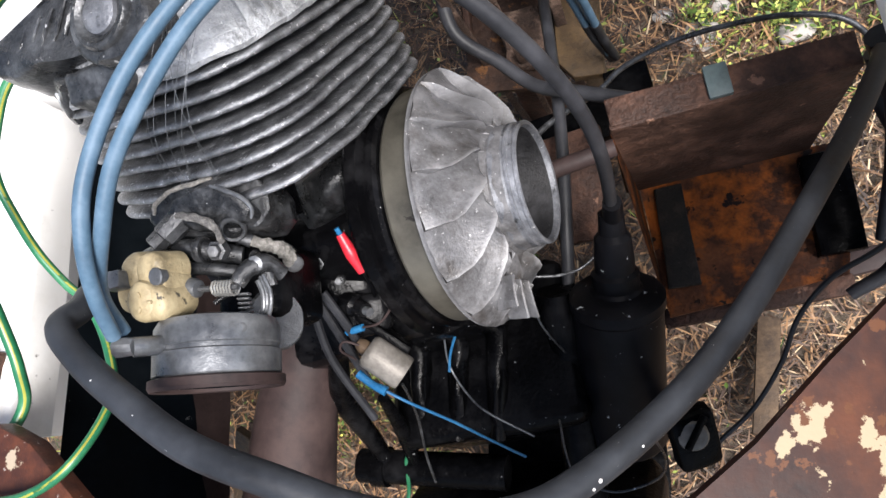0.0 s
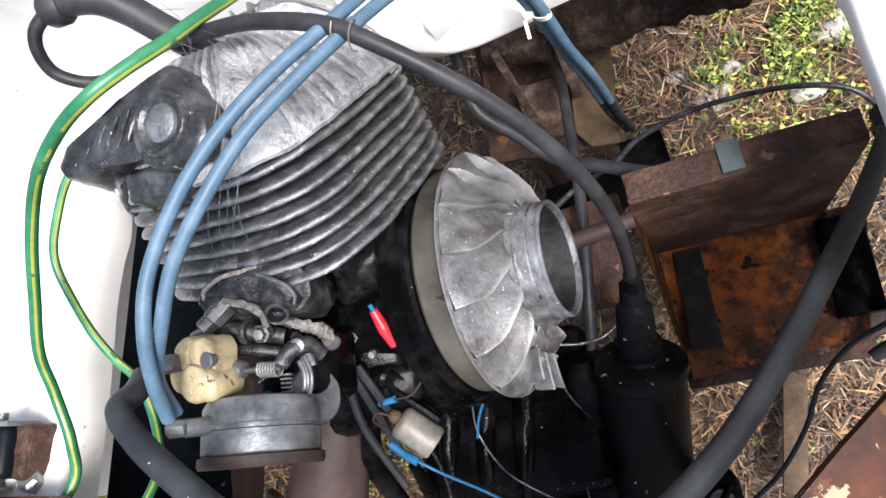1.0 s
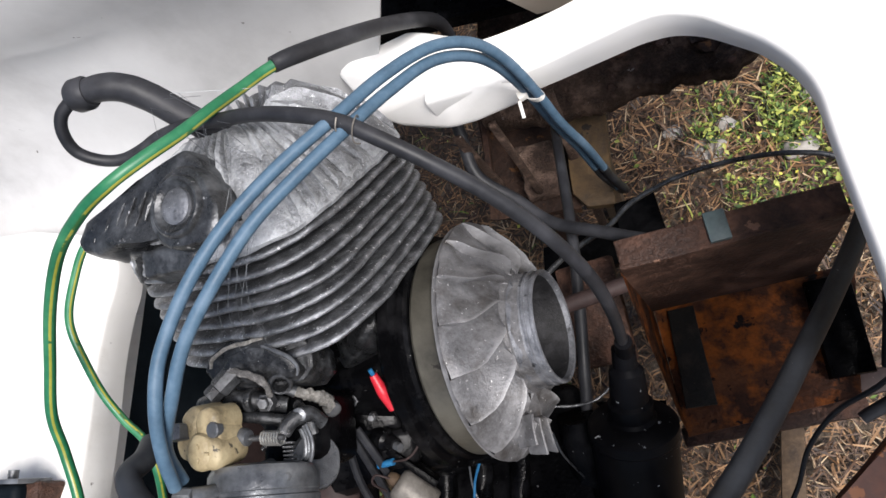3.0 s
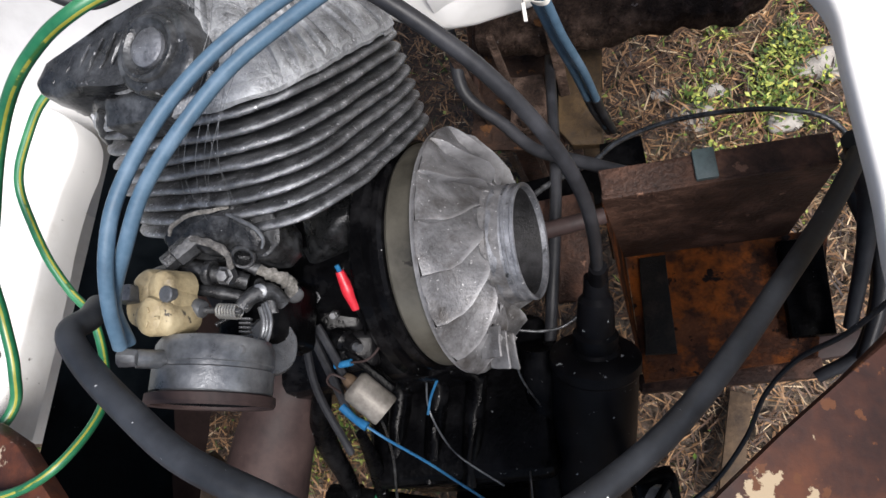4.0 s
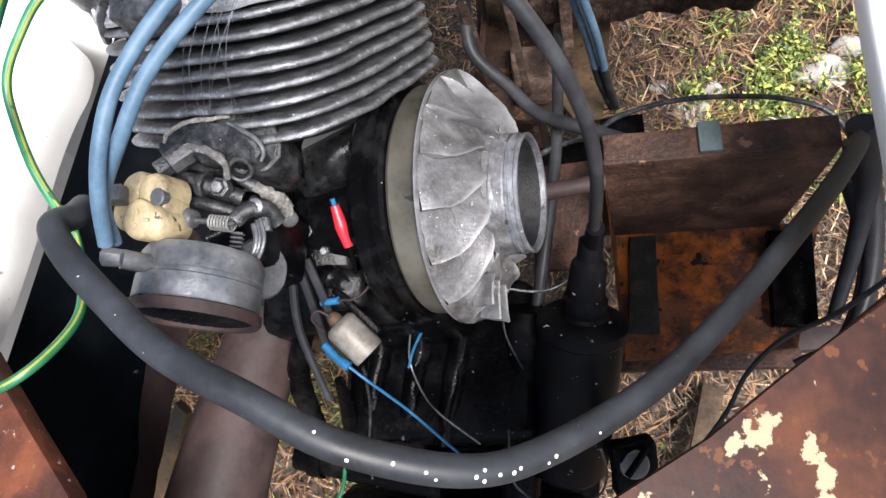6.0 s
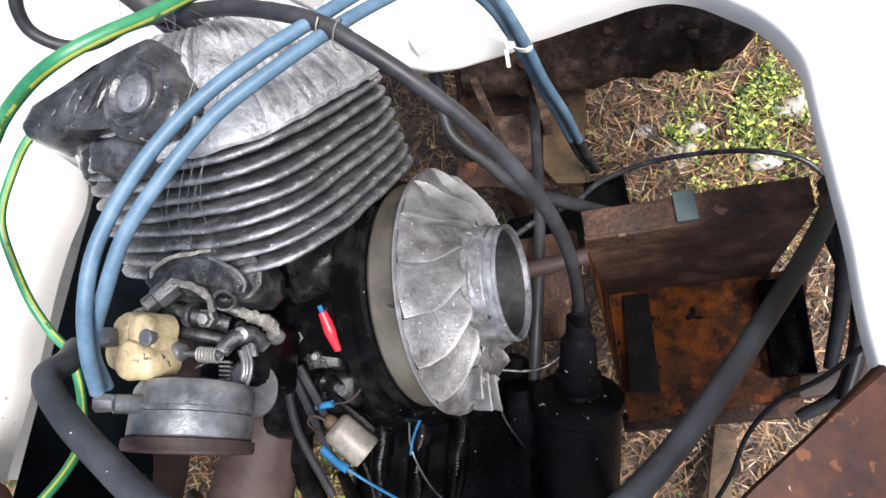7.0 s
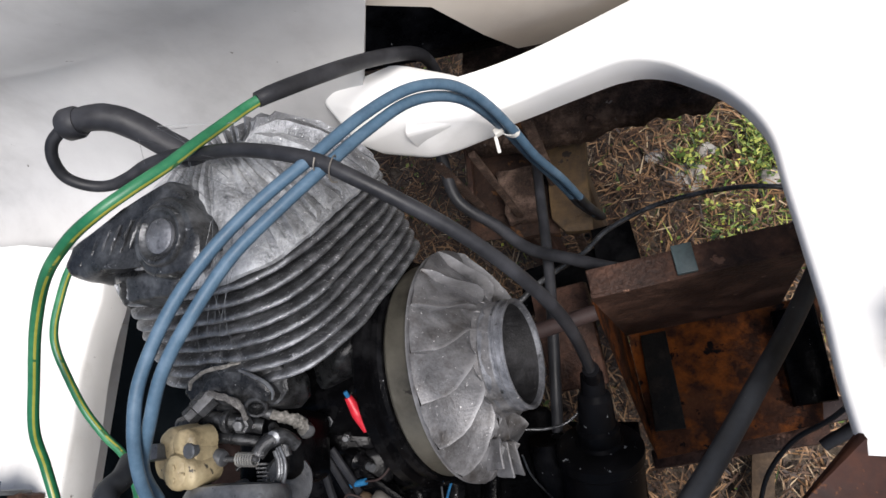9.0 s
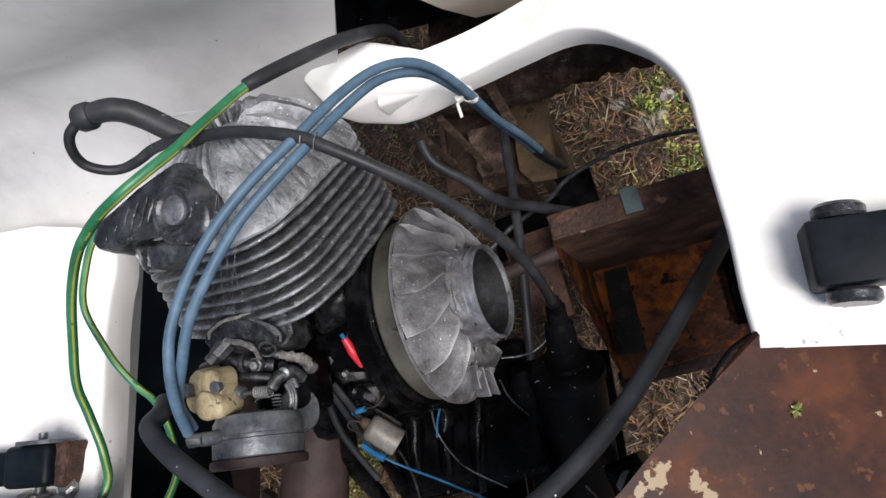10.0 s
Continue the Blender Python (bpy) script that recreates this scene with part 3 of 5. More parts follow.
# radius, distance along the shaft, and height of the blade there
FAN_PROFILE = [(0.0288, -0.0075, 0.0), (0.0291, -0.014, 0.0), (0.0305, -0.0163, 0.0012), (0.034, -0.0178, 0.006), (0.038, -0.0196, 0.0095), (0.042, -0.0216, 0.0105), (0.046, -0.0237, 0.0096), (0.05, -0.0257, 0.0082), (0.054, -0.0277, 0.0066), (0.0575, -0.0294, 0.005), (0.06, -0.0308, 0.0034), (0.0617, -0.0322, 0.001)]


def fan_vane(k):
    """One swept blade: it rises across its width and drops sharply to the next."""
    bm = NEW()
    var = 1.0 + 0.22 * noise.noise(Vector((k * 2.3, 1.1, 0.4)))
    rings = []
    for r, s, tall in FAN_PROFILE:
        ring = []
        base = s
        for j in range(STEPS + 1):
            s = base
            f = 0.965 * j / (STEPS - 1) if j < STEPS else 1.0
            a = 2 * math.pi * (k + f + 0.15) / VANES - max(0.0, 0.0515 - r) * 19
            up = (0.35 * f + 0.65 * f**3.2) if j < STEPS else 0.0
            h = tall * var
            deg = math.degrees(a) % 360
            if 74 < deg < 112 and r < 0.043:
                h = 0.35 * h
            ring.append(bm.verts.new(FM @ Vector((r * math.cos(a), r * math.sin(a), s + h * up))))
        rings.append(ring)
    for a, b in zip(rings, rings[1:]):
        for j in range(STEPS):
            bm.faces.new((a[j], a[j + 1], b[j + 1], b[j]))
    return rough_up(bm, 0.0006, 150)


fan = part("fan", lathe(NEW(), FM, [(0.0616, -0.0322), (0.0617, -0.0328), (0.0614, -0.0345), (0.03, -0.0345), (0.0285, -0.03)], 128), M_FAN, engine, "dusty pale alloy fan wheel with slanted vanes", 28)
for k in range(VANES):
    part("vane", fan_vane(k), M_FAN, fan, "", 30)
for deg, ra, rb in ((80, 0.042, 0.057), (92, 0.042, 0.06), (104, 0.042, 0.061)):
    bm = NEW()
    box(bm, FM @ pose(0, 0, 0, 0, 0, deg) @ pose((ra + rb) / 2, 0, -0.0195, 26, 0, 14), (rb - ra, 0.0014, 0.013), 0.0005, 1)
    part("vane", rough_up(subdivide(bm, 2), 0.0005, 200), M_FAN, fan)
part("hub", lathe(NEW(), FM, [(0.0292, -0.013), (0.0284, -0.0085), (0.0281, -0.0064), (0.0289, -0.006), (0.0289, -0.0048), (0.028, -0.0044), (0.0279, -0.0022), (0.0286, -0.0018), (0.0286, -0.0004), (0.0279, 0.0), (0.0266, -0.0004), (0.0262, -0.003)], 64), M_HUB, fan, "bare alloy hub tube", 30)
# the bore's dark colour stands in for shade inside the tube
part("bore", lathe(NEW(), FM, [(0.0265, -0.0025), (0.026, -0.004), (0.0255, -0.034), (0.012, -0.036), (0.0115, -0.028), (0.008, -0.026), (0.0, -0.026)], 48), M_BORE, fan, "bore with the shaft nut, coloured dark for the shade inside", 30)
part("flywheel", lathe(NEW(), FM, [(0.03, -0.0345), (0.0555, -0.0345), (0.0567, -0.036), (0.0567, -0.0485), (0.0557, -0.05), (0.03, -0.05)], 72), M_RING, engine, "grey-brown machined flywheel ring", 30)
part("backplate", lathe(NEW(), FM, [(0.03, -0.05), (0.0575, -0.0505), (0.059, -0.052), (0.059, -0.055), (0.0578, -0.0555), (0.0578, -0.057), (0.0618, -0.0585), (0.0618, -0.064), (0.059, -0.067), (0.04, -0.0685), (0.03, -0.07)], 72), M_OIL, engine, "black oily magneto backplate", 30)
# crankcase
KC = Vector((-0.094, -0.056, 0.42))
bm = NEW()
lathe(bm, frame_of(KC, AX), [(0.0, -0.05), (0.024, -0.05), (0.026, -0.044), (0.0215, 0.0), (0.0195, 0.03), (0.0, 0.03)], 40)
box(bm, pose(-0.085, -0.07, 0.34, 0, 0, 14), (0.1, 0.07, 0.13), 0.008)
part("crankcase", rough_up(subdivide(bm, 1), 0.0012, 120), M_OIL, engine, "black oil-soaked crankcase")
# cylinder: rounded-square fins on a leaning barrel
BX = Vector((-0.141, 0.697, 0.703)).normalized()
CT = Vector((-0.1088, 0.0275, 0.5008))
CM = frame_of(CT, BX, (1, 0, 0)) @ pose(0, 0, 0, 0, 0, -7.3)
FIN_A, FIN_B, FIN_N, FIN_R = 0.0543, 0.0621, 4.0, 0.058


def squarish(a):
    """The outline of a fin at an angle, as a share of its mean radius."""
    return (abs(math.cos(a) / FIN_A) ** FIN_N + abs(math.sin(a) / FIN_B) ** FIN_N) ** (-1 / FIN_N) / FIN_R


# barrel coloured near black, as the shade deep between the fins
cyl = part("cylinder", lathe(NEW(), CM, [(0.0, -0.066), (0.034, -0.064), (0.04, -0.058), (0.044, -0.003), (0.0, -0.003)], 40), M_BORE, engine, "finned cylinder barrel, coloured dark for the shade between fins")
for i in range(8):
    s = -0.0085 - i * 0.0062
    r = FIN_R + 0.0004 * i
    ph = i * 1.7

    def ragged(a, rr, ss):
        if rr < 0.043:
            return rr, ss
        c = Vector((math.cos(a), math.sin(a), 0))
        edge = 0.0009 * noise.noise(c * 4 + Vector((0, 0, ph))) + 0.0002 * noise.noise(c * 17 + Vector((0, 0, ph)))
        return rr * squarish(a) + edge, ss + 0.0009 * noise.noise(c * 2.4 + Vector((0, 0, ph + 9))) + 0.00015 * noise.noise(c * 11 + Vector((0, 0, ph + 3)))

    part("fin", rough_up(lathe(NEW(), CM, [(0.042, s - 0.0022), (r - 0.007, s - 0.0018), (r - 0.002, s - 0.0016), (r - 0.0008, s - 0.0013), (r - 0.0001, s - 0.0006), (r, s + 0.0001), (r - 0.0003, s + 0.0008), (r - 0.001, s + 0.0013), (r - 0.0024, s + 0.0016), (r - 0.007, s + 0.0018), (0.042, s + 0.0022)], 180, wobble=ragged), 0.00022, 330, i), M_FIN, cyl)
DOME = ((0.0, 0.036), (0.02, 0.0335), (0.032, 0.0275), (0.042, 0.019), (0.05, 0.0095), (0.0545, 0.004), (0.0575, 0.0002), (0.058, -0.003))


def lumpy(a, rr, ss):
    return rr * (squarish(a) if rr > 0.03 else 1 + (squarish(a) - 1) * rr / 0.03), ss + 0.0016 * noise.noise(Vector((rr * 90 * math.cos(a), rr * 90 * math.sin(a), 2.0)))


def dome_height(r):
    return float(np.interp(r, [d[0] for d in DOME], [d[1] for d in DOME]))


head = part("cylinder_head", rough_up(lathe(NEW(), CM, [(0.045, -0.0062), (0.0572, -0.0056), (0.0582, -0.004), (0.0578, -0.0022), (0.0568, 0.0008)] + [d for d in DOME[::-1][2:]], 120, wobble=lumpy), 0.0006, 190), M_HEAD, engine, "dusty grey cylinder head")
# ribs fan out from the plug, broad and low in front, thin and tall at the back
rng = random.Random(17)
turn = -168.0
while turn < 190:
    tall = max(0.0, min(1.0, (turn - 5) / 35)) * max(0.0, min(1.0, (150 - turn) / 30))
    wide = rng.choice((15.0, 13.0, 5.0)) if tall < 0.3 else rng.uniform(7, 11)
    if turn + wide > 191:
        break
    bm = NEW()
    rows = []
    for k in range(13):
        r = 0.0135 + (0.0576 - 0.0135) * k / 12
        ends = min(1.0, k / 2.0) * (1.0 if k < 12 else 0.5)
        rise = (0.0027 + 0.0085 * tall * math.sin(math.pi * min(1.0, (r - 0.01) / 0.05)) ** 0.6) * ends
        bend = 0.16 * tall * math.sin((r - 0.0135) * 70)
        slab = []
        for j in range(5):
            a = radians(turn + wide * j / 4) + bend + 0.03 * noise.noise(Vector((r * 70, turn, j)))
            rr = r * squarish(a) if r > 0.03 else r * (1 + (squarish(a) - 1) * r / 0.03)
            edge = 0.2 if j in (0, 4) else 1.0
            top = dome_height(r) + rise * edge + 0.0009 * noise.noise(Vector((r * 160, turn * 0.3, j * 0.4))) + 0.004 * tall * noise.noise(Vector((r * 260, turn, 2.0)))
            slab.append(Vector((rr * math.cos(a), rr * math.sin(a), top)))
        drop = Vector((0, 0, 0.003 + 0.006 * tall))
        row = [slab[0] - drop] + slab + [slab[-1] - drop]
        rows.append([bm.verts.new(CM @ p) for p in row])
    for p, q in zip(rows, rows[1:]):
        for k in range(6):
            bm.faces.new((p[k], p[k + 1], q[k + 1], q[k]))
    bm.faces.new(rows[0])
    bm.faces.new(rows[-1][::-1])
    part("head_fin", rough_up(bm, 0.0004, 260, turn), M_FIN if tall > 0.5 else M_HEAD, head)
    turn += wide + rng.uniform(2.0, 3.2) + 2.0 * tall
for x, y in ((-0.038, 0.006), (-0.005, -0.04), (0.012, 0.02)):
    bm = NEW()
    lathe(bm, CM @ pose(x, y, dome_height(math.hypot(x, y)) - 0.002), [(0.006, -0.006), (0.006, 0.003), (0.0048, 0.0036), (0.0048, 0.0074), (0.003, 0.008), (0.0028, 0.011), (0, 0.0112)], 6)
    part("head_nut", bm, M_HEAD, head, "", 20)
# long cover on the flank of the head
COVER = [(-0.111, 0.0254, 0.556), (-0.0991, 0.0152, 0.558), (-0.0834, -0.0062, 0.556), (-0.1013, -0.0126, 0.553), (-0.1237, -0.0084, 0.554), (-0.1397, -0.0114, 0.553), (-0.154, -0.0148, 0.551), (-0.1636, -0.0125, 0.5495), (-0.1686, -0.0061, 0.55), (-0.1636, 0.0018, 0.552), (-0.134, 0.0143, 0.557)]
bm = NEW()
mid = sum((Vector(p) for p in COVER), Vector()) / len(COVER)
top = [bm.verts.new(p) for p in COVER]
low = [bm.verts.new(Vector(p) + (Vector(p) - mid) * 0.06 + Vector((0, 0.004, -0.024))) for p in COVER]
bm.faces.new(top)
bm.faces.new(low[::-1])
for k in range(len(COVER)):
    bm.faces.new((top[k - 1], top[k], low[k], low[k - 1]))
bmesh.ops.bevel(bm, geom=bm.edges[:], offset=0.0036, segments=3, affect="EDGES", profile=0.5, clamp_overlap=True)
bmesh.ops.triangulate(bm, faces=[f for f in bm.faces if len(f.verts) > 4])
lobe = part("side_cover", rough_up(subdivide(bm, 2), 0.0007, 150), M_COVER, engine, "dark cast cover with a round boss")
DISC = Vector((-0.1063, -0.0018, 0.5575))
DM = frame_of(DISC, (-0.1, -0.16, 1), (1, -0.6, 0))


def teardrop(a, rr, ss):
    return rr * (1 + 0.28 * max(0.0, math.cos(a)) ** 6), ss


part("pad", rough_up(lathe(NEW(), DM, [(0.0165, -0.006), (0.0162, 0.0002), (0.0152, 0.0014), (0.0135, 0.0016), (0.0, 0.0016)], 48, wobble=teardrop), 0.0004, 200), M_COVER, lobe)
part("boss", rough_up(lathe(NEW(), DM, [(0.0128, 0.0), (0.0124, 0.0028), (0.0116, 0.0036), (0.0104, 0.0036), (0.0094, 0.0026), (0.0082, 0.0018), (0.0, 0.0016)], 48), 0.0002, 300), M_COVER, lobe)
part("disc", rough_up(lathe(NEW(), DM, [(0.0074, 0.001), (0.0071, 0.003), (0.0058, 0.0038), (0.0, 0.0042)], 32), 0.0003, 300), M_HUB, lobe, "pale worn disc on the cover")
for k in range(7):
    c = Vector((-0.1245, 0.0035, 0.5548)).lerp(Vector((-0.161, -0.004, 0.5503)), k / 6)
    d = Vector((0.35, 1, 0.1)).normalized() * (0.0075 - 0.0003 * k)
    part("rib", rough_up(tube(NEW(), [c - d, c, c + d], [0.0006, 0.001, 0.0006], 8, 4), 0.0004, 400, k), M_COVER, lobe)
bm = NEW()
for p in ((-0.1382, -0.0185, 0.525), (-0.1564, -0.0156, 0.523), (-0.1568, -0.0087, 0.535), (-0.114, -0.0114, 0.53), (-0.112, -0.0126, 0.545), (-0.145, -0.012, 0.543), (-0.15, 0.006, 0.535), (-0.11, 0.012, 0.53), (-0.135, 0.0, 0.51), (-0.155, 0.0, 0.512), (-0.1630, -0.0091, 0.5280), (-0.1375, -0.0071, 0.5370), (-0.1375, -0.0143, 0.5300), (-0.1627, -0.0111, 0.5220), (-0.1240, -0.0119, 0.5400)):
    bm.verts.new(p)
bmesh.ops.convex_hull(bm, input=bm.verts[:])
bmesh.ops.delete(bm, geom=[v for v in bm.verts if not v.link_faces], context="VERTS")
bmesh.ops.bevel(bm, geom=bm.edges[:], offset=0.0016, segments=2, affect="EDGES", profile=0.5, clamp_overlap=True)
part("web", rough_up(subdivide(bm, 1), 0.0008, 160), M_CAST, lobe)
for k in range(3):
    p = Vector((-0.119 - 0.012 * k, -0.0132 - 0.0006 * k, 0.541 - 0.001 * k))
    part("web_rib", rough_up(tube(NEW(), [p, p + Vector((-0.006, -0.004, -0.008)), p + Vector((-0.011, -0.0045, -0.0165))], [0.0018, 0.0022, 0.002], 8, 4), 0.0004, 300, k), M_COVER, lobe)
part("skirt", casting([(-0.1345, -0.0137, 0.5480), (-0.1216, -0.0123, 0.5490), (-0.1074, -0.0129, 0.5500), (-0.1032, -0.0176, 0.5490), (-0.1098, -0.0235, 0.5460), (-0.1219, -0.0234, 0.5450), (-0.1344, -0.0238, 0.5440)], 0.014, 0.002, 0.0009, 5), M_COVER, lobe)

# ---- carburettor ----
carb = thing("carburettor", "grimy carburettor with an aluminium air intake and yellow plastic cap", "carburettor", (-0.1, -0.08, 0.45))
IM = frame_of((-0.0975, -0.1, 0.503), (0.09, -0.99, 0.025))
part("intake", lathe(NEW(), IM, [(0.016, -0.004), (0.0205, -0.003), (0.0222, 0.0), (0.0222, 0.006), (0.0217, 0.0065), (0.0217, 0.008), (0.0225, 0.0085), (0.0225, 0.0165), (0.0218, 0.0175), (0.016, 0.0175)], 48), M_ALU, carb, "dull aluminium intake ring", 30)
part("intake_rim", lathe(NEW(), IM, [(0.0226, 0.0172), (0.0238, 0.0178), (0.0239, 0.0205), (0.0232, 0.0218), (0.0212, 0.0214), (0.0205, 0.0188), (0.0, 0.0188)], 48), M_PIPE, carb, "rusty rim round the wire mesh", 30)
bm = NEW()
box(bm, pose(-0.1, -0.08, 0.466, 0, 0, 8), (0.03, 0.034, 0.04), 0.006, 3)
part("body", rough_up(subdivide(bm, 1), 0.001, 120), M_BLACK, carb)
CAPM = frame_of((-0.1067, -0.086, 0.5235), (0.0, -0.2, 1), (1, 0, 0)) @ Matrix.Diagonal((0.9, 1, 1, 1))
cap_part = part("cap", rough_up(lathe(NEW(), CAPM @ pose(-0.0055, 0, 0), [(0.0096, -0.012), (0.0098, -0.001), (0.009, 0.0016), (0.0, 0.002)], 24), 0.001, 150), M_CREAM, carb, "stained yellow plastic cap")
for u, v, r, h in ((-0.0105, 0.0058, 0.0068, 0.0022), (-0.003, 0.0056, 0.0066, 0.003), (-0.005, -0.005, 0.0074, 0.0056), (-0.0155, -0.003, 0.0062, 0.0008), (0.0, -0.0055, 0.0062, 0.0052)):
    part("lobe", rough_up(lathe(NEW(), CAPM @ pose(u, v, 0), [(r, -0.012), (r, h - 0.0022), (r - 0.0006, h - 0.0008), (r - 0.002, h), (0, h + 0.0002)], 24), 0.0006, 160), M_CREAM, cap_part)
for k in range(3):
    bm = NEW()
    box(bm, CAPM @ pose(-0.003 + 0.003 * math.cos(k * 2.1), -0.005 + 0.003 * math.sin(k * 2.1), 0.006, 0, 0, k * 120), (0.0022, 0.0012, 0.0014), 0.0003, 1)
    part("prong", bm, M_CREAM, cap_part)
part("cap_screw", lathe(NEW(), CAPM @ pose(0.001, 0.0035, 0.0022), [(0.0033, -0.002), (0.0033, 0.0012), (0.0028, 0.0017), (0.0, 0.0019)], 10), M_ALU, cap_part, "grey screw head")

# ---- ignition ----
coil = thing("ignition_coil", "black cylindrical ignition coil with a rubber boot", "ignition coil", (0.03, -0.14, 0.27))
CO = frame_of((0.034, -0.073, 0.343), (-0.02, -0.78, -0.62))
part("can", lathe(NEW(), CO, [(0.0, -0.002), (0.012, -0.002), (0.023, 0.0), (0.0255, 0.002), (0.0255, 0.008), (0.0242, 0.01), (0.0242, 0.1), (0.022, 0.104), (0, 0.104)], 48), M_COIL, coil, "", 30)
part("boot", lathe(NEW(), CO, [(0.0, -0.048), (0.0065, -0.047), (0.007, -0.036), (0.0095, -0.033), (0.0105, -0.02), (0.0105, -0.014), (0.0125, -0.012), (0.0125, -0.004), (0.014, -0.002)], 32), M_COIL, coil, "", 30)
lead = thing("spark_lead", "black rubber ignition lead running from the plug to the coil", "ignition lead", (0.037, -0.036, 0.4))
part("cable", tube(NEW(), [(-0.165, 0.0507, 0.5669), (-0.1709, 0.0456, 0.5653), (-0.1739, 0.04, 0.5606), (-0.1739, 0.0351, 0.553), (-0.1678, 0.0332, 0.5459), (-0.1593, 0.0339, 0.5415), (-0.1491, 0.0371, 0.5409), (-0.1386, 0.0412, 0.542), (-0.1188, 0.0407, 0.547), (-0.0984, 0.0365, 0.5523), (-0.0781, 0.0331, 0.5564), (-0.0577, 0.0278, 0.5586), (-0.0411, 0.0232, 0.5566), (-0.0282, 0.0171, 0.5522), (-0.0099, 0.0082, 0.5407), (0.0069, -0.0002, 0.5241), (0.0229, -0.0105, 0.4997), (0.0337, -0.0203, 0.4671), (0.0374, -0.029, 0.4298), (0.036, -0.038, 0.375)], [0.0027, 0.0027, 0.0027, 0.0027, 0.0028, 0.003, 0.003, 0.0031, 0.0031, 0.0031, 0.0031, 0.0031], 14), M_RUBBER, lead)
part("ferrule", tube(NEW(), [(0.0372, -0.036, 0.392), (0.0368, -0.037, 0.384), (0.0358, -0.0385, 0.374)], [0.0046, 0.005, 0.005], 16, 3), M_COIL, lead, "black rubber ferrule at the coil end")
tubes = [thing("fuel_hose", "blue plastic hose curving from the carburettor over the cylinder", "hose", (-0.11, -0.1, 0.53), "blue hoses") for _ in range(2)]
part("hose", tube(NEW(), [(-0.112, -0.104, 0.537), (-0.108, -0.092, 0.55), (-0.104, -0.077, 0.56), (-0.1, -0.059, 0.565), (-0.089, -0.036, 0.568), (-0.076, -0.015, 0.567), (-0.06, 0.005, 0.563), (-0.042, 0.025, 0.556), (-0.028, 0.047, 0.544), (-0.014, 0.064, 0.531), (-0.002, 0.0735, 0.514), (0.006, 0.0775, 0.49), (0.0125, 0.0775, 0.458), (0.0175, 0.077, 0.425), (0.0245, 0.0815, 0.38), (0.03, 0.087, 0.325), (0.034, 0.0915, 0.29)], 0.0025, 14), M_BLUE, tubes[0])
part("hose", tube(NEW(), [(-0.115, -0.102, 0.53), (-0.113, -0.09, 0.543), (-0.1, -0.073, 0.557), (-0.0915, -0.0555, 0.5635), (-0.0795, -0.036, 0.566), (-0.0665, -0.0155, 0.565), (-0.051, 0.0035, 0.5605), (-0.0375, 0.021, 0.554), (-0.028, 0.042, 0.54), (-0.016, 0.06, 0.527), (-0.006, 0.072, 0.508), (0.001, 0.0785, 0.485), (0.007, 0.0815, 0.452), (0.012, 0.082, 0.418), (0.0185, 0.085, 0.375), (0.025, 0.0885, 0.322), (0.031, 0.093, 0.285)], 0.0025, 14), M_BLUE, tubes[1])
for h, p in zip(tubes, ([(0.0285, 0.0855, 0.34), (0.031, 0.088, 0.315), (0.036, 0.094, 0.275)], [(0.023, 0.0875, 0.338), (0.0265, 0.0895, 0.312), (0.033, 0.096, 0.27)])):
    part("tail", tube(NEW(), p, 0.003, 10, 3), M_RUBBER, h, "black taped hose end")
hose = thing("heavy_cable", "thick black rubber cable with pale specks looping across the bay", "cable", (0.16, 0.03, 0.37))
part("sheath", tube(NEW(), [(-0.14, -0.088, 0.522), (-0.135, -0.094, 0.53), (-0.132, -0.101, 0.54), (-0.116, -0.112, 0.545), (-0.095, -0.124, 0.547), (-0.071, -0.136, 0.548), (-0.043, -0.144, 0.547), (-0.016, -0.152, 0.54), (0.015, -0.153, 0.525), (0.036, -0.144, 0.508), (0.064, -0.12, 0.484), (0.088, -0.09, 0.46), (0.115, -0.049, 0.43), (0.139, -0.011, 0.4), (0.16, 0.027, 0.37), (0.17, 0.05, 0.34)], 0.0047, 16), M_CABLE, hose)

# white droppings on the lowest part of the loop
rng = random.Random(8)
LOW = catmull([Vector(p) for p in ((-0.043, -0.144, 0.547), (-0.016, -0.152, 0.54), (0.015, -0.153, 0.525), (0.036, -0.144, 0.508), (0.064, -0.12, 0.484))], 12)
for k in range(16):
    i = min(44, max(3, int(rng.gauss(21, 8 if k % 3 else 14))))
    along = (LOW[i + 1] - LOW[i]).normalized()
    out = Vector((0.15, rng.uniform(-0.75, 0.5), 1)).normalized()
    out = (out - along * out.dot(along)).normalized()
    bm = NEW()
    lathe(bm, frame_of(LOW[i] + out * 0.0046, out), [(rng.uniform(0.0005, 0.0009), -0.0002), (0.0004, 0.0003), (0.0, 0.0004)], 8)
    part("speck", bm, M_WHITE, hose)

def striped(k, n):
    return 1 if k in (3, 10) else 0


wire = thing("earth_wire", "green and yellow striped earth wire with a black sleeve", "wire", (-0.2, -0.11, 0.49))
part("wire", tube(NEW(), [(-0.0815, 0.069, 0.5375), (-0.088, 0.062, 0.5415), (-0.0928, 0.0525, 0.5475), (-0.0975, 0.0385, 0.5575), (-0.1029, 0.0246, 0.5665), (-0.1118, 0.0117, 0.5744), (-0.1226, 0.0019, 0.5776), (-0.1397, -0.0055, 0.5731), (-0.1626, -0.0153, 0.5613), (-0.1852, -0.0316, 0.5433), (-0.2034, -0.0532, 0.5241), (-0.2137, -0.075, 0.5103), (-0.2165, -0.092, 0.4975), (-0.213, -0.115, 0.488), (-0.2175, -0.135, 0.481), (-0.228, -0.165, 0.4955)], 0.0026, 14, mat=striped), [M_GREEN, M_YELL], wire)
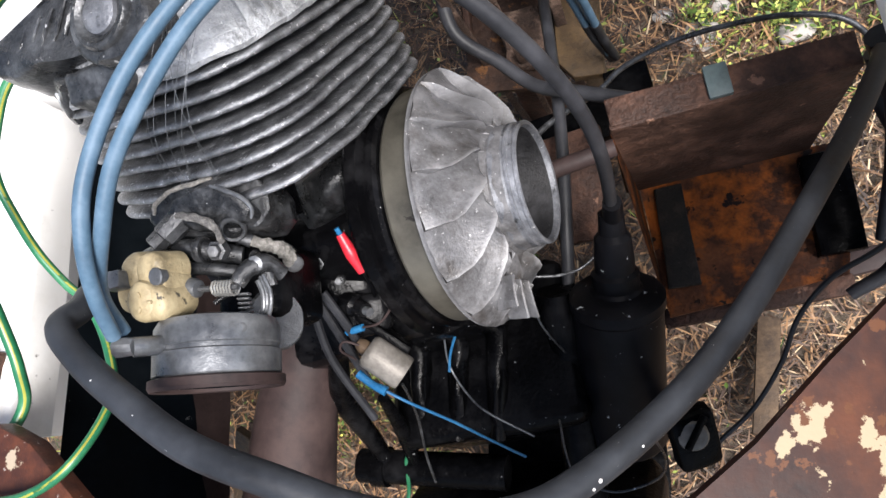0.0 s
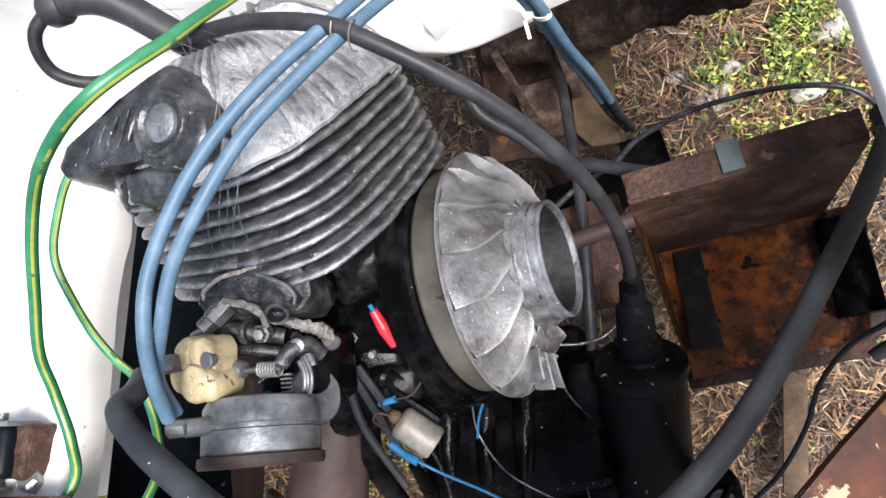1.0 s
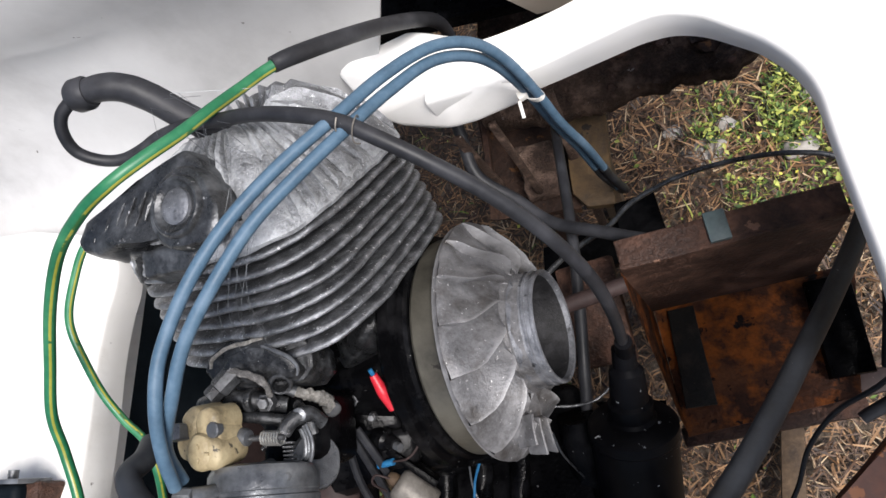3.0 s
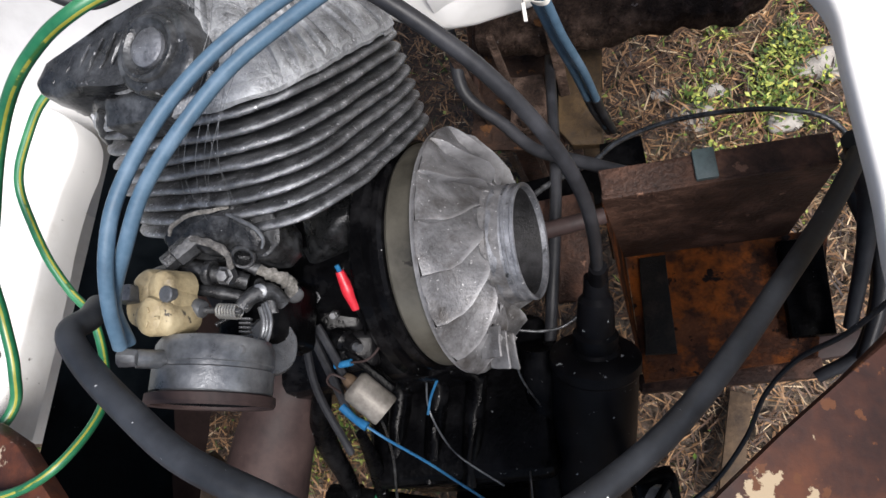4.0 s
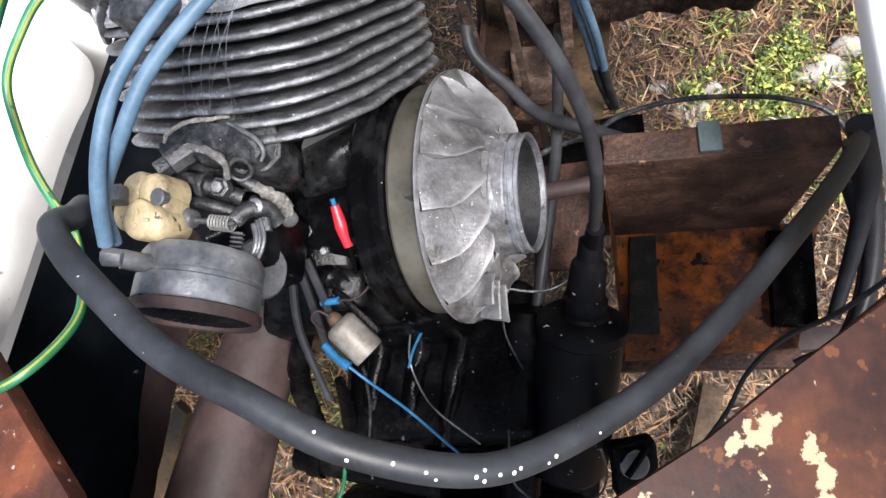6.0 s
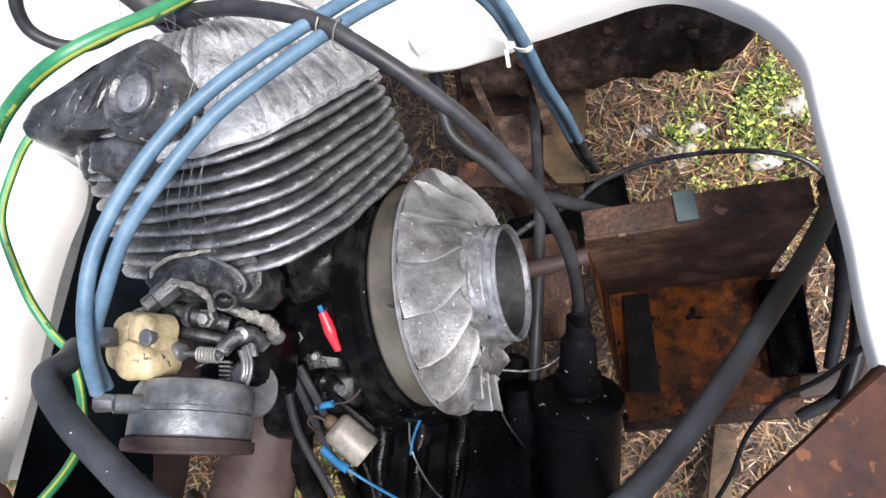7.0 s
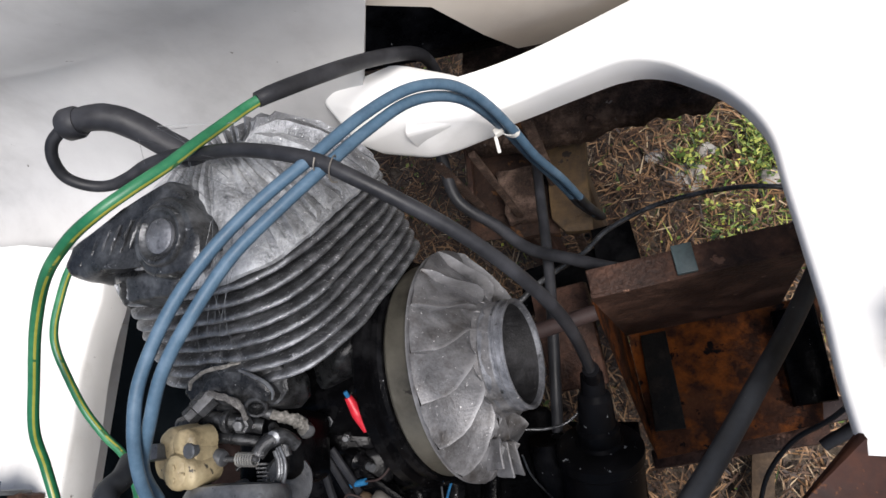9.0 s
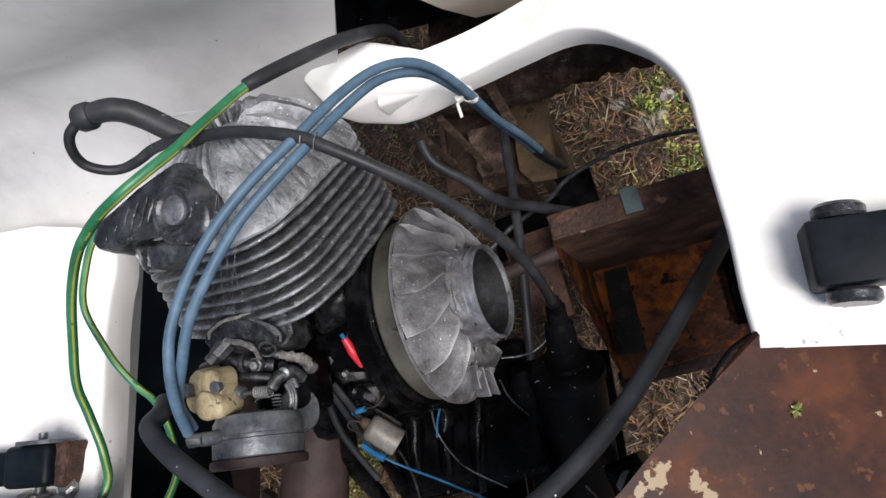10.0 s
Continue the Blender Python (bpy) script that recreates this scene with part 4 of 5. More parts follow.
part("sleeve", tube(NEW(), [(-0.084, 0.0665, 0.5395), (-0.0785, 0.0725, 0.5345), (-0.07, 0.09, 0.516), (-0.06, 0.112, 0.491), (-0.05, 0.1295, 0.468), (-0.046, 0.1405, 0.45), (-0.047, 0.149, 0.43), (-0.049, 0.153, 0.41)], [0.0036, 0.004, 0.0041, 0.0041, 0.004, 0.0037, 0.0034], 14), M_RUBBER, wire, "black rubber sleeve")
wire2 = thing("earth_wire", "green and yellow striped earth wire looping under the carburettor", "wire", (-0.18, -0.1, 0.46))
part("wire", tube(NEW(), [(-0.185, 0.012, 0.517), (-0.199, 0.012, 0.5155), (-0.2074, 0.0037, 0.5143), (-0.214, -0.0096, 0.5108), (-0.219, -0.023, 0.5068), (-0.2202, -0.0335, 0.5022), (-0.215, -0.0471, 0.4968), (-0.2058, -0.0633, 0.491), (-0.1965, -0.0765, 0.4835), (-0.1858, -0.087, 0.4785), (-0.1765, -0.107, 0.475), (-0.163, -0.127, 0.485), (-0.164, -0.15, 0.5), (-0.185, -0.164, 0.502), (-0.22, -0.17, 0.5)], 0.0021, 14, mat=striped), [M_GREEN, M_YELL], wire2)

# ---- rusty frame channel ----
chan = thing("frame_channel", "rusty steel channel section with an orange-rusted tray floor", "steel frame", (0.09, 0.0, 0.23))
bm = NEW()
box(bm, pose(0.0951, 0.0204, 0.301, 0, 0, 9.5), (0.12, 0.004, 0.132), 0.001)
part("web", rough_up(subdivide(bm, 3), 0.0006, 60), M_RUSTD, chan)
bm = NEW()
box(bm, pose(0.0941, 0.0284, 0.3655, 0, 0, 9.5), (0.12, 0.016, 0.004), 0.001)
part("flange", rough_up(subdivide(bm, 3), 0.0006, 70), M_RUSTD, chan)
bm = NEW()
prism(bm, [(0.045, 0.016), (0.18, 0.034), (0.17, -0.055), (0.061, -0.08)], 0.228, 0.233)
part("floor", bm, M_RUSTO, chan)
bm = NEW()
vs = [bm.verts.new(p) for p in ((0.044, 0.016, 0.23), (0.061, -0.078, 0.23), (0.057, -0.068, 0.25), (0.036, 0.008, 0.367))]
bm.faces.new(vs)
bmesh.ops.solidify(bm, geom=bm.faces[:], thickness=0.003)
part("end_plate", bm, M_RUSTO, chan)
bm = NEW()
prism(bm, [(0.055, 0.009), (0.073, 0.012), (0.082, -0.058), (0.061, -0.061)], 0.233, 0.239, 0.001)
part("slot_cover", rough_up(subdivide(bm, 2), 0.001, 120), M_GRIME, chan, "dark grimy rectangular pad")

# ---- exhaust ----
ex = thing("exhaust_pipe", "brown painted exhaust pipe rising below the carburettor", "exhaust pipe", (-0.15, -0.25, 0.35))
part("pipe", tube(NEW(), [(-0.13, -0.06, 0.36), (-0.145, -0.12, 0.362), (-0.15, -0.18, 0.362), (-0.152, -0.26, 0.36)], [0.021, 0.0225, 0.026, 0.03], 40), M_PIPE, ex)

# ---- plug cap and its loop ----
cap = thing("plug_cap", "black rubber elbow cap on the spark plug with a wire loop", "spark plug cap", (-0.13, 0.05, 0.54))
part("elbow", rough_up(tube(NEW(), [(-0.162, 0.0535, 0.566), (-0.1585, 0.0538, 0.566), (-0.15, 0.0552, 0.565), (-0.1415, 0.0555, 0.561), (-0.134, 0.053, 0.555), (-0.1265, 0.049, 0.547), (-0.1185, 0.045, 0.538), (-0.111, 0.0415, 0.527), (-0.105, 0.039, 0.512)], [0.0052, 0.0054, 0.0058, 0.0061, 0.0063, 0.0062, 0.0062, 0.0066, 0.007], 22), 0.0003, 140), M_RUBBER, cap)
part("collar", lathe(NEW(), frame_of((-0.1605, 0.0535, 0.566), (-1, -0.12, 0.06)), [(0.0, -0.005), (0.0062, -0.005), (0.0072, -0.0032), (0.0072, 0.0022), (0.006, 0.0044), (0.004, 0.005), (0.0, 0.005)], 28), M_RUBBER, cap)

# ---- hinges ----
hr = thing("panel_buffer", "blue-black moulded buffer block with grey rubber washers on the panel", "buffer", (0.17, -0.045, RIM))
bm = NEW()
box(bm, pose(0.184, -0.046, 0.503, 0, 0, 2), (0.048, 0.027, 0.02), 0.002, 2)
box(bm, pose(0.235, -0.042, 0.5, 0, 0, 2), (0.08, 0.022, 0.012), 0.003)
part("block", rough_up(bm, 0.0004, 60), M_PLATE, hr)
for y in (-0.0295, -0.0635):
    part("washer", lathe(NEW(), frame_of((0.174, y, 0.503), (0.05, 1, 0)), [(0.0, -0.003), (0.0085, -0.003), (0.0098, -0.0015), (0.0098, 0.0015), (0.0085, 0.003), (0.0, 0.003)], 32), M_COVER, hr)
hl = thing("panel_buffer", "blue-black moulded buffer block with a rusty bolt beside the wire", "buffer", (-0.278, -0.12, 0.466))
bm = NEW()
box(bm, pose(-0.2785, -0.1205, 0.4755, 0, 0, 2), (0.037, 0.0255, 0.021), 0.004, 3)
part("block", rough_up(bm, 0.0004, 60), M_PLATE, hl)
bm = NEW()
box(bm, pose(-0.318, -0.1225, 0.4725, 0, 0, 2), (0.05, 0.021, 0.014), 0.002)
part("arm", bm, M_PLATE, hl)
bm = NEW()
box(bm, pose(-0.272, -0.1062, 0.4775, 0, 0, 2), (0.028, 0.0026, 0.02), 0.0006)
part("side_plate", bm, M_ALU, hl, "grey steel side plate")
part("bolt", lathe(NEW(), frame_of((-0.2715, -0.105, 0.48), (0.0, 1, 0.05)), [(0.0, 0.0), (0.0026, 0.0), (0.0026, 0.0045), (0.0, 0.0045)], 10), M_CAST, hl, "steel bolt end")
part("bolt_shank", lathe(NEW(), frame_of((-0.279, -0.1325, 0.473), (0.0, -1, 0.0)), [(0.0, 0.0), (0.0026, 0.0), (0.0026, 0.005), (0.0, 0.005)], 10), M_CAST, hl)
part("washer", lathe(NEW(), frame_of((-0.2815, -0.1372, 0.4715), (0.0, 1, 0.25)), [(0.0, -0.001), (0.0115, -0.001), (0.0115, 0.001), (0, 0.001)], 28), M_BRIGHT, hl)
part("nut", rough_up(lathe(NEW(), frame_of((-0.2565, -0.134, 0.4715), (0.3, 0.4, 1)), [(0.0058, -0.006), (0.0058, 0.003), (0.004, 0.0042), (0.0, 0.0042)], 6), 0.0006, 200), M_BRIGHT, hl, "white-crusted nut", 25)
bm = NEW()
box(bm, pose(-0.2585, -0.1195, 0.4705, 0, 0, 2), (0.0125, 0.027, 0.018), 0.003)
part("bracket", rough_up(subdivide(bm, 3), 0.0014, 110), M_RUSTD, hl, "rusty brown bracket")

# ---- condenser and small wiring ----
cond = thing("condenser", "dull aluminium condenser can with a brass terminal", "condenser", (-0.064, -0.112, 0.41))
KM = frame_of((-0.0765, -0.1035, 0.4255), (0.76, -0.55, -0.35))
part("can", lathe(NEW(), KM, [(0.0, 0.003), (0.0066, 0.003), (0.0081, 0.0045), (0.0084, 0.006), (0.0084, 0.0225), (0.0079, 0.024), (0.0, 0.024)], 32), M_COND, cond)
part("terminal", lathe(NEW(), KM, [(0.0, -0.003), (0.0022, -0.0025), (0.0034, 0.0), (0.0036, 0.003), (0.002, 0.004)], 16), M_WOOD, cond, "tan insulating bush")
bm = NEW()
box(bm, pose(-0.068, -0.097, 0.419, 0, 20, -35), (0.03, 0.004, 0.014), 0.001)
part("clamp", bm, M_BLACK, cond, "black clamp bracket")
red = thing("red_connector", "red insulated bullet connector on a thin wire", "connector", (-0.075, -0.062, 0.43))
part("sleeve", tube(NEW(), [(-0.0785, -0.0545, 0.4465), (-0.0755, -0.0625, 0.4405), (-0.0725, -0.07, 0.4345)], [0.0021, 0.0033, 0.0025], 14), M_RED, red)
part("wire", tube(NEW(), [(-0.0725, -0.07, 0.4345), (-0.07, -0.078, 0.428), (-0.071, -0.09, 0.424), (-0.078, -0.097, 0.426)], 0.0009, 8), M_BLACK, red)
part("tip", tube(NEW(), [(-0.0795, -0.052, 0.4485), (-0.0785, -0.0545, 0.4465)], 0.0012, 8, 2), M_CYAN, red, "blue wire end")
blue = thing("blue_wire", "thin bright blue wire with a crimp connector", "wire", (-0.05, -0.13, 0.4))
part("connector", tube(NEW(), [(-0.0785, -0.1165, 0.4245), (-0.0715, -0.1215, 0.4235), (-0.065, -0.1245, 0.4225)], [0.0021, 0.0018, 0.0024], 12), M_CYAN, blue)
part("wire", tube(NEW(), [(-0.065, -0.1245, 0.4225), (-0.055, -0.13, 0.417), (-0.04, -0.139, 0.4), (-0.028, -0.149, 0.378), (-0.016, -0.16, 0.35)], 0.0007, 8), M_CYAN, blue)
jw = thing("jumper_wire", "short blue jumper wire by the condenser", "wire", (-0.08, -0.1, 0.42))
part("connector", tube(NEW(), [(-0.083, -0.0975, 0.428), (-0.074, -0.0955, 0.43)], 0.0018, 10, 2), M_CYAN, jw)
part("wire", tube(NEW(), [(-0.074, -0.0955, 0.43), (-0.066, -0.094, 0.431), (-0.061, -0.089, 0.431), (-0.06, -0.083, 0.43)], 0.0006, 8), M_PIPE, jw, "thin brown wire")
part("loop", tube(NEW(), [(-0.0765, -0.1035, 0.4285), (-0.083, -0.102, 0.431), (-0.086, -0.106, 0.428), (-0.082, -0.11, 0.42)], 0.0006, 8), M_PIPE, jw)
fw = thing("thin_wire", "stiff thin grey wire reaching from the fan to the coil", "wire", (0.02, -0.07, 0.36))
part("wire", tube(NEW(), [(-0.006, -0.066, 0.362), (0.006, -0.0655, 0.36), (0.018, -0.062, 0.36), (0.028, -0.052, 0.357), (0.032, -0.044, 0.36)], 0.0008, 8), M_COVER, fw)
part("hook", tube(NEW(), [(0.032, -0.044, 0.36), (0.0335, -0.041, 0.363), (0.0315, -0.0395, 0.366)], 0.0008, 8, 3), M_COVER, fw)
ww = thing("thin_wire", "thin grey wire looping behind the flywheel", "wire", (-0.03, -0.12, 0.34))
part("wire", tube(NEW(), [(-0.055, -0.088, 0.37), (-0.0575, -0.1, 0.361), (-0.0575, -0.113, 0.352), (-0.048, -0.128, 0.35), (-0.036, -0.138, 0.35), (-0.012, -0.15, 0.345)], 0.0006, 8), M_ALU, ww)
bw = thing("blue_wire", "thin blue wire hanging below the flywheel", "wire", (-0.03, -0.13, 0.36))
part("wire", tube(NEW(), [(-0.046, -0.089, 0.37), (-0.051, -0.097, 0.363), (-0.056, -0.107, 0.356), (-0.0578, -0.116, 0.352)], 0.0008, 8), M_CYAN, bw)
for label, mat, r, pts in (
        ("thin dark green wire crossing the dark sump", M_GREEN, 0.0009, [(-0.03, -0.225, 0.309), (-0.0104, -0.2167, 0.31), (-0.0029, -0.2108, 0.31), (0.009, -0.2059, 0.31), (0.03, -0.2, 0.31)]),
        ("thin grey wire crossing the dark sump", M_COVER, 0.0006, [(-0.04, -0.197, 0.326), (-0.0271, -0.1895, 0.33), (-0.0173, -0.1853, 0.33), (-0.0032, -0.1826, 0.33), (0.018, -0.1795, 0.33)]),
        ("thin dark grey wire looping round the coil", M_COVER, 0.0006, [(0.0514, -0.1413, 0.42), (0.0551, -0.1521, 0.4), (0.0508, -0.1635, 0.38), (0.0313, -0.1718, 0.37), (0.0142, -0.1667, 0.37), (0.0089, -0.157, 0.37), (0.004, -0.14, 0.36)]),
        ("thin grey wire hanging under the condenser", M_COVER, 0.0008, [(-0.0705, -0.122, 0.39), (-0.0709, -0.1281, 0.38), (-0.0728, -0.1423, 0.36), (-0.0791, -0.1649, 0.33), (-0.0804, -0.1826, 0.31)]),
        ("thin grey wire hanging behind the fan", M_COVER, 0.0006, [(-0.0084, -0.0802, 0.36), (-0.005, -0.092, 0.35), (0.0036, -0.1052, 0.33)])):
    lw = thing("thin_wire", label, "wire", pts[1])
    part("wire", tube(NEW(), pts, r, 8), mat, lw)
gw = thing("green_wire", "thin dark green wire hanging below the engine", "wire", (-0.1, -0.2, 0.26))
part("wire", tube(NEW(), [(-0.094, -0.162, 0.31), (-0.104, -0.172, 0.3), (-0.102, -0.192, 0.3), (-0.108, -0.215, 0.298), (-0.106, -0.243, 0.3), (-0.1, -0.27, 0.3)], 0.0013, 8), M_GREEN, gw)

# ---- carburettor details ----
bm = NEW()
tube(bm, [(-0.1145, -0.1075, 0.533), (-0.1115, -0.1072, 0.5325), (-0.1075, -0.107, 0.532)], [0.0034, 0.0034, 0.003], 8, 2)
tube(bm, [(-0.109, -0.1072, 0.5315), (-0.1065, -0.1068, 0.528), (-0.105, -0.106, 0.522)], 0.0034, 10, 3)
part("banjo_fitting", bm, M_ALU, carb, "grey hose fitting")
bm = NEW()
box(bm, pose(-0.1225, -0.084, 0.5275, 0, 0, 8), (0.008, 0.0065, 0.007), 0.0012)
part("nipple", bm, M_ALU, carb, "grey square inlet stub")
for p, r, h in (((-0.094, -0.0975, 0.51), 0.0026, 0.008), ((-0.0805, -0.0995, 0.508), 0.0028, 0.0075)):
    part("post", lathe(NEW(), frame_of(p, (0, -0.15, 1)), [(r * 1.2, -0.006), (r, 0.0), (r, h - 0.001), (r * 0.75, h), (0, h)], 14), M_ALU, carb)
# flanged top cover with its spout and boss
part("flange", casting([(-0.1266, -0.0582, 0.5110), (-0.1233, -0.0515, 0.5130), (-0.1142, -0.0472, 0.5150), (-0.1022, -0.0446, 0.5160), (-0.0957, -0.0426, 0.5160), (-0.0882, -0.0414, 0.5150), (-0.0802, -0.0434, 0.5130), (-0.0746, -0.0500, 0.5110), (-0.0737, -0.0577, 0.5090), (-0.0791, -0.0633, 0.5080), (-0.1068, -0.0654, 0.5080), (-0.1212, -0.0638, 0.5090)], 0.02, 0.0012, 0.0005, 1), M_CAST, carb, "dark cast flange")
part("top_cover", casting([(-0.1142, -0.0598, 0.5170), (-0.1090, -0.0534, 0.5190), (-0.0993, -0.0501, 0.5200), (-0.0918, -0.0499, 0.5200), (-0.0818, -0.0538, 0.5180), (-0.0772, -0.0586, 0.5160), (-0.0808, -0.0630, 0.5140), (-0.1027, -0.0644, 0.5140)], 0.01, 0.0016, 0.0006, 2), M_CAST, carb, "dark six-sided top cover with worn edges")
bm = NEW()
tube(bm, [(-0.1211, -0.0576, 0.5140), (-0.1193, -0.0539, 0.5155), (-0.1110, -0.0500, 0.5175), (-0.1011, -0.0481, 0.5180), (-0.0936, -0.0466, 0.5175)], [0.0007, 0.001, 0.0008, 0.0009, 0.0006], 8, 5)
part("edge_bead", rough_up(bm, 0.0004, 300), M_CLOTH, carb, "bare whitish edge of the flange")
bm = NEW()
tube(bm, [(-0.0919, -0.0502, 0.5198), (-0.0857, -0.0524, 0.5190), (-0.0793, -0.0555, 0.5180), (-0.0768, -0.0589, 0.5160), (-0.0781, -0.0617, 0.5140)], [0.0006, 0.0009, 0.0009, 0.0008, 0.0005], 8, 5)
part("edge_bead", rough_up(bm, 0.0003, 300), M_ALU, carb, "bare metal edge of the cover")
bm = NEW()
lathe(bm, frame_of((-0.1, -0.0505, 0.485), (0.0, 0.0, 1)), [(0.0165, -0.03), (0.0165, 0.01), (0.014, 0.014), (0.0, 0.015)], 9)
part("chamber", rough_up(subdivide(bm, 1), 0.0009, 150), M_BLACK, carb)
SP = frame_of((-0.1184, -0.0697, 0.5150), (-0.6055, -0.7071, 0.1720))
part("spout", lathe(NEW(), SP, [(0.0052, -0.016), (0.0048, -0.006), (0.0048, -0.005), (0.0042, -0.0045), (0.0042, 0.0), (0.0036, 0.0004), (0.0024, 0.0002), (0.0022, -0.006), (0.0, -0.006)], 8), M_CAST, carb, "dark hollow spout", 25)
BO = frame_of((-0.0876, -0.0639, 0.5110), (0.35, -0.62, 0.62))
part("boss", lathe(NEW(), BO, [(0.0062, -0.012), (0.006, -0.004), (0.0052, -0.0032), (0.005, 0.0015), (0.0044, 0.0024), (0.0034, 0.0022), (0.003, -0.002), (0.0, -0.0025)], 24), M_CAST, carb, "hollow round boss", 30)
part("boss_collar", lathe(NEW(), BO, [(0.0085, -0.014), (0.0088, -0.0085), (0.0082, -0.0068), (0.006, -0.0062)], 24), M_CAST, carb, "", 30)
part("lever", rough_up(tube(NEW(), [(-0.1076, -0.0590, 0.5170), (-0.0999, -0.0611, 0.5190), (-0.0940, -0.0625, 0.5190), (-0.0893, -0.0665, 0.5180), (-0.0897, -0.0700, 0.5140)], [0.0011, 0.0014, 0.0017, 0.0014, 0.001], 9, 5), 0.0009, 330), M_FLAKED, carb, "pale flaking lever")
part("wrapped_stem", tube(NEW(), [(-0.0968, -0.0632, 0.5050), (-0.0926, -0.0648, 0.5030), (-0.0871, -0.0670, 0.5000)], [0.0022, 0.0024, 0.0026], 10, 4), M_CAST, carb)
part("wrapped_end", rough_up(tube(NEW(), [(-0.0885, -0.0665, 0.5007), (-0.0829, -0.0680, 0.4960), (-0.0799, -0.0689, 0.4920), (-0.0792, -0.0707, 0.4870), (-0.0807, -0.0727, 0.4840)], [0.0018, 0.0022, 0.0027, 0.0028, 0.002], 14, 7), 0.0014, 520), M_CLOTH, carb, "frayed whitish wrapping on the stem")
link_a = part("throttle_link", rough_up(tube(NEW(), [(-0.1317, -0.0717, 0.505), (-0.1211, -0.0703, 0.506), (-0.1091, -0.0701, 0.506), (-0.0985, -0.071, 0.503), (-0.0915, -0.072, 0.499)], [0.003, 0.0042, 0.0042, 0.0038, 0.003], 14, 5), 0.0004, 200), M_CAST, carb, "dark greasy throttle link")
for x, r in ((-0.1185, 0.0048), (-0.1045, 0.005)):
    part("link_ring", lathe(NEW(), frame_of((x, -0.0703, 0.5062), (1, -0.03, -0.06)), [(0.003, -0.0014), (r, -0.0014), (r * 1.04, -0.0006), (r * 1.04, 0.0006), (r, 0.0014), (0.003, 0.0014)], 20), M_CAST, link_a)
part("link_nut", lathe(NEW(), frame_of((-0.0946, -0.0718, 0.5100), (0.15, -0.3, 1)), [(0.0038, -0.003), (0.0038, 0.0014), (0.0026, 0.0018), (0.0022, 0.0034), (0, 0.0036)], 6), M_CAST, link_a, "", 20)
part("cable_stub", lathe(NEW(), frame_of((-0.1078, -0.0848, 0.512), (1, -0.14, 0)), [(0.0, -0.002), (0.0036, -0.002), (0.0038, 0.006), (0.0032, 0.0078), (0.0018, 0.0082), (0.0, 0.0082)], 18), M_ALU, carb, "grey cable stub", 30)
coil_line = [Vector((-0.0935 + 0.0088 * k / 56, -0.0859 + 0.0027 * math.cos(k * 6.283 / 8), 0.5115 + 0.0027 * math.sin(k * 6.283 / 8))) for k in range(57)]
part("spring", tube(NEW(), coil_line, 0.00042, 5, 1), M_BRIGHT, carb, "small return spring")
part("spring_rod", tube(NEW(), [(-0.1, -0.0861, 0.512), (-0.084, -0.0855, 0.511)], 0.0012, 8, 2), M_CAST, carb)
part("arm", rough_up(tube(NEW(), [(-0.0862, -0.0842, 0.509), (-0.0832, -0.0789, 0.507), (-0.0789, -0.0762, 0.503), (-0.0748, -0.0794, 0.497)], [0.0028, 0.0034, 0.0036, 0.0028], 10, 5), 0.0005, 220), M_CAST, carb)
part("arm", rough_up(tube(NEW(), [(-0.0873, -0.072, 0.498), (-0.0798, -0.0777, 0.501), (-0.0772, -0.0841, 0.5)], [0.0022, 0.0028, 0.0022], 10, 5), 0.0004, 220), M_CAST, carb)
part("arm_pin", lathe(NEW(), frame_of((-0.0805, -0.0768, 0.5065), (0.2, -0.3, 1)), [(0.003, -0.002), (0.003, 0.001), (0.0018, 0.0016), (0.0, 0.0018)], 12), M_ALU, carb, "bright pin head", 30)
for pts, r in (([(-0.0796, -0.0805, 0.503), (-0.077, -0.0863, 0.502), (-0.077, -0.0915, 0.501), (-0.0797, -0.0964, 0.499), (-0.0846, -0.1004, 0.497)], 0.0009), ([(-0.0812, -0.081, 0.5025), (-0.0789, -0.0866, 0.5015), (-0.079, -0.092, 0.5005), (-0.0826, -0.097, 0.498)], 0.0007), ([(-0.083, -0.0821, 0.501), (-0.081, -0.0873, 0.5), (-0.0814, -0.0931, 0.499), (-0.0861, -0.0981, 0.497)], 0.0011)):
    part("guide", tube(NEW(), pts, r, 8), M_ALU, carb, "bright curved cable guide")
part("quadrant", rough_up(lathe(NEW(), frame_of((-0.0875, -0.095, 0.481), (0.85, 0.1, 0.52)), [(0.0, -0.0012), (0.0115, -0.0012), (0.0125, 0.0), (0.0115, 0.0012), (0.0, 0.0012)], 32), 0.0003, 250), M_CAST, carb, "dull grey throttle disc")
for k in range(7):
    bm = NEW()
    box(bm, pose(-0.0858, -0.0876 - k * 0.0016, 0.505 - k * 0.0005, 0, 10, 4), (0.0046, 0.0009, 0.003), 0.0002, 1)
    part("slider_rib", bm, M_CAST, carb)
part("manifold", tube(NEW(), [(-0.105, -0.05, 0.468), (-0.106, -0.035, 0.472), (-0.104, -0.01, 0.478)], [0.018, 0.016, 0.02], 20), M_BLACK, carb)
for a, b, c, r in (((-0.118, -0.0665, 0.503), (-0.107, -0.067, 0.5015), (-0.096, -0.0685, 0.497), 0.0012), ((-0.115, -0.0765, 0.506), (-0.1, -0.0775, 0.504), (-0.088, -0.079, 0.499), 0.0026), ((-0.1, -0.0905, 0.503), (-0.094, -0.084, 0.499), (-0.089, -0.078, 0.496), 0.001)):
    part("rod", tube(NEW(), [a, b, c], r, 10), M_CAST, carb)
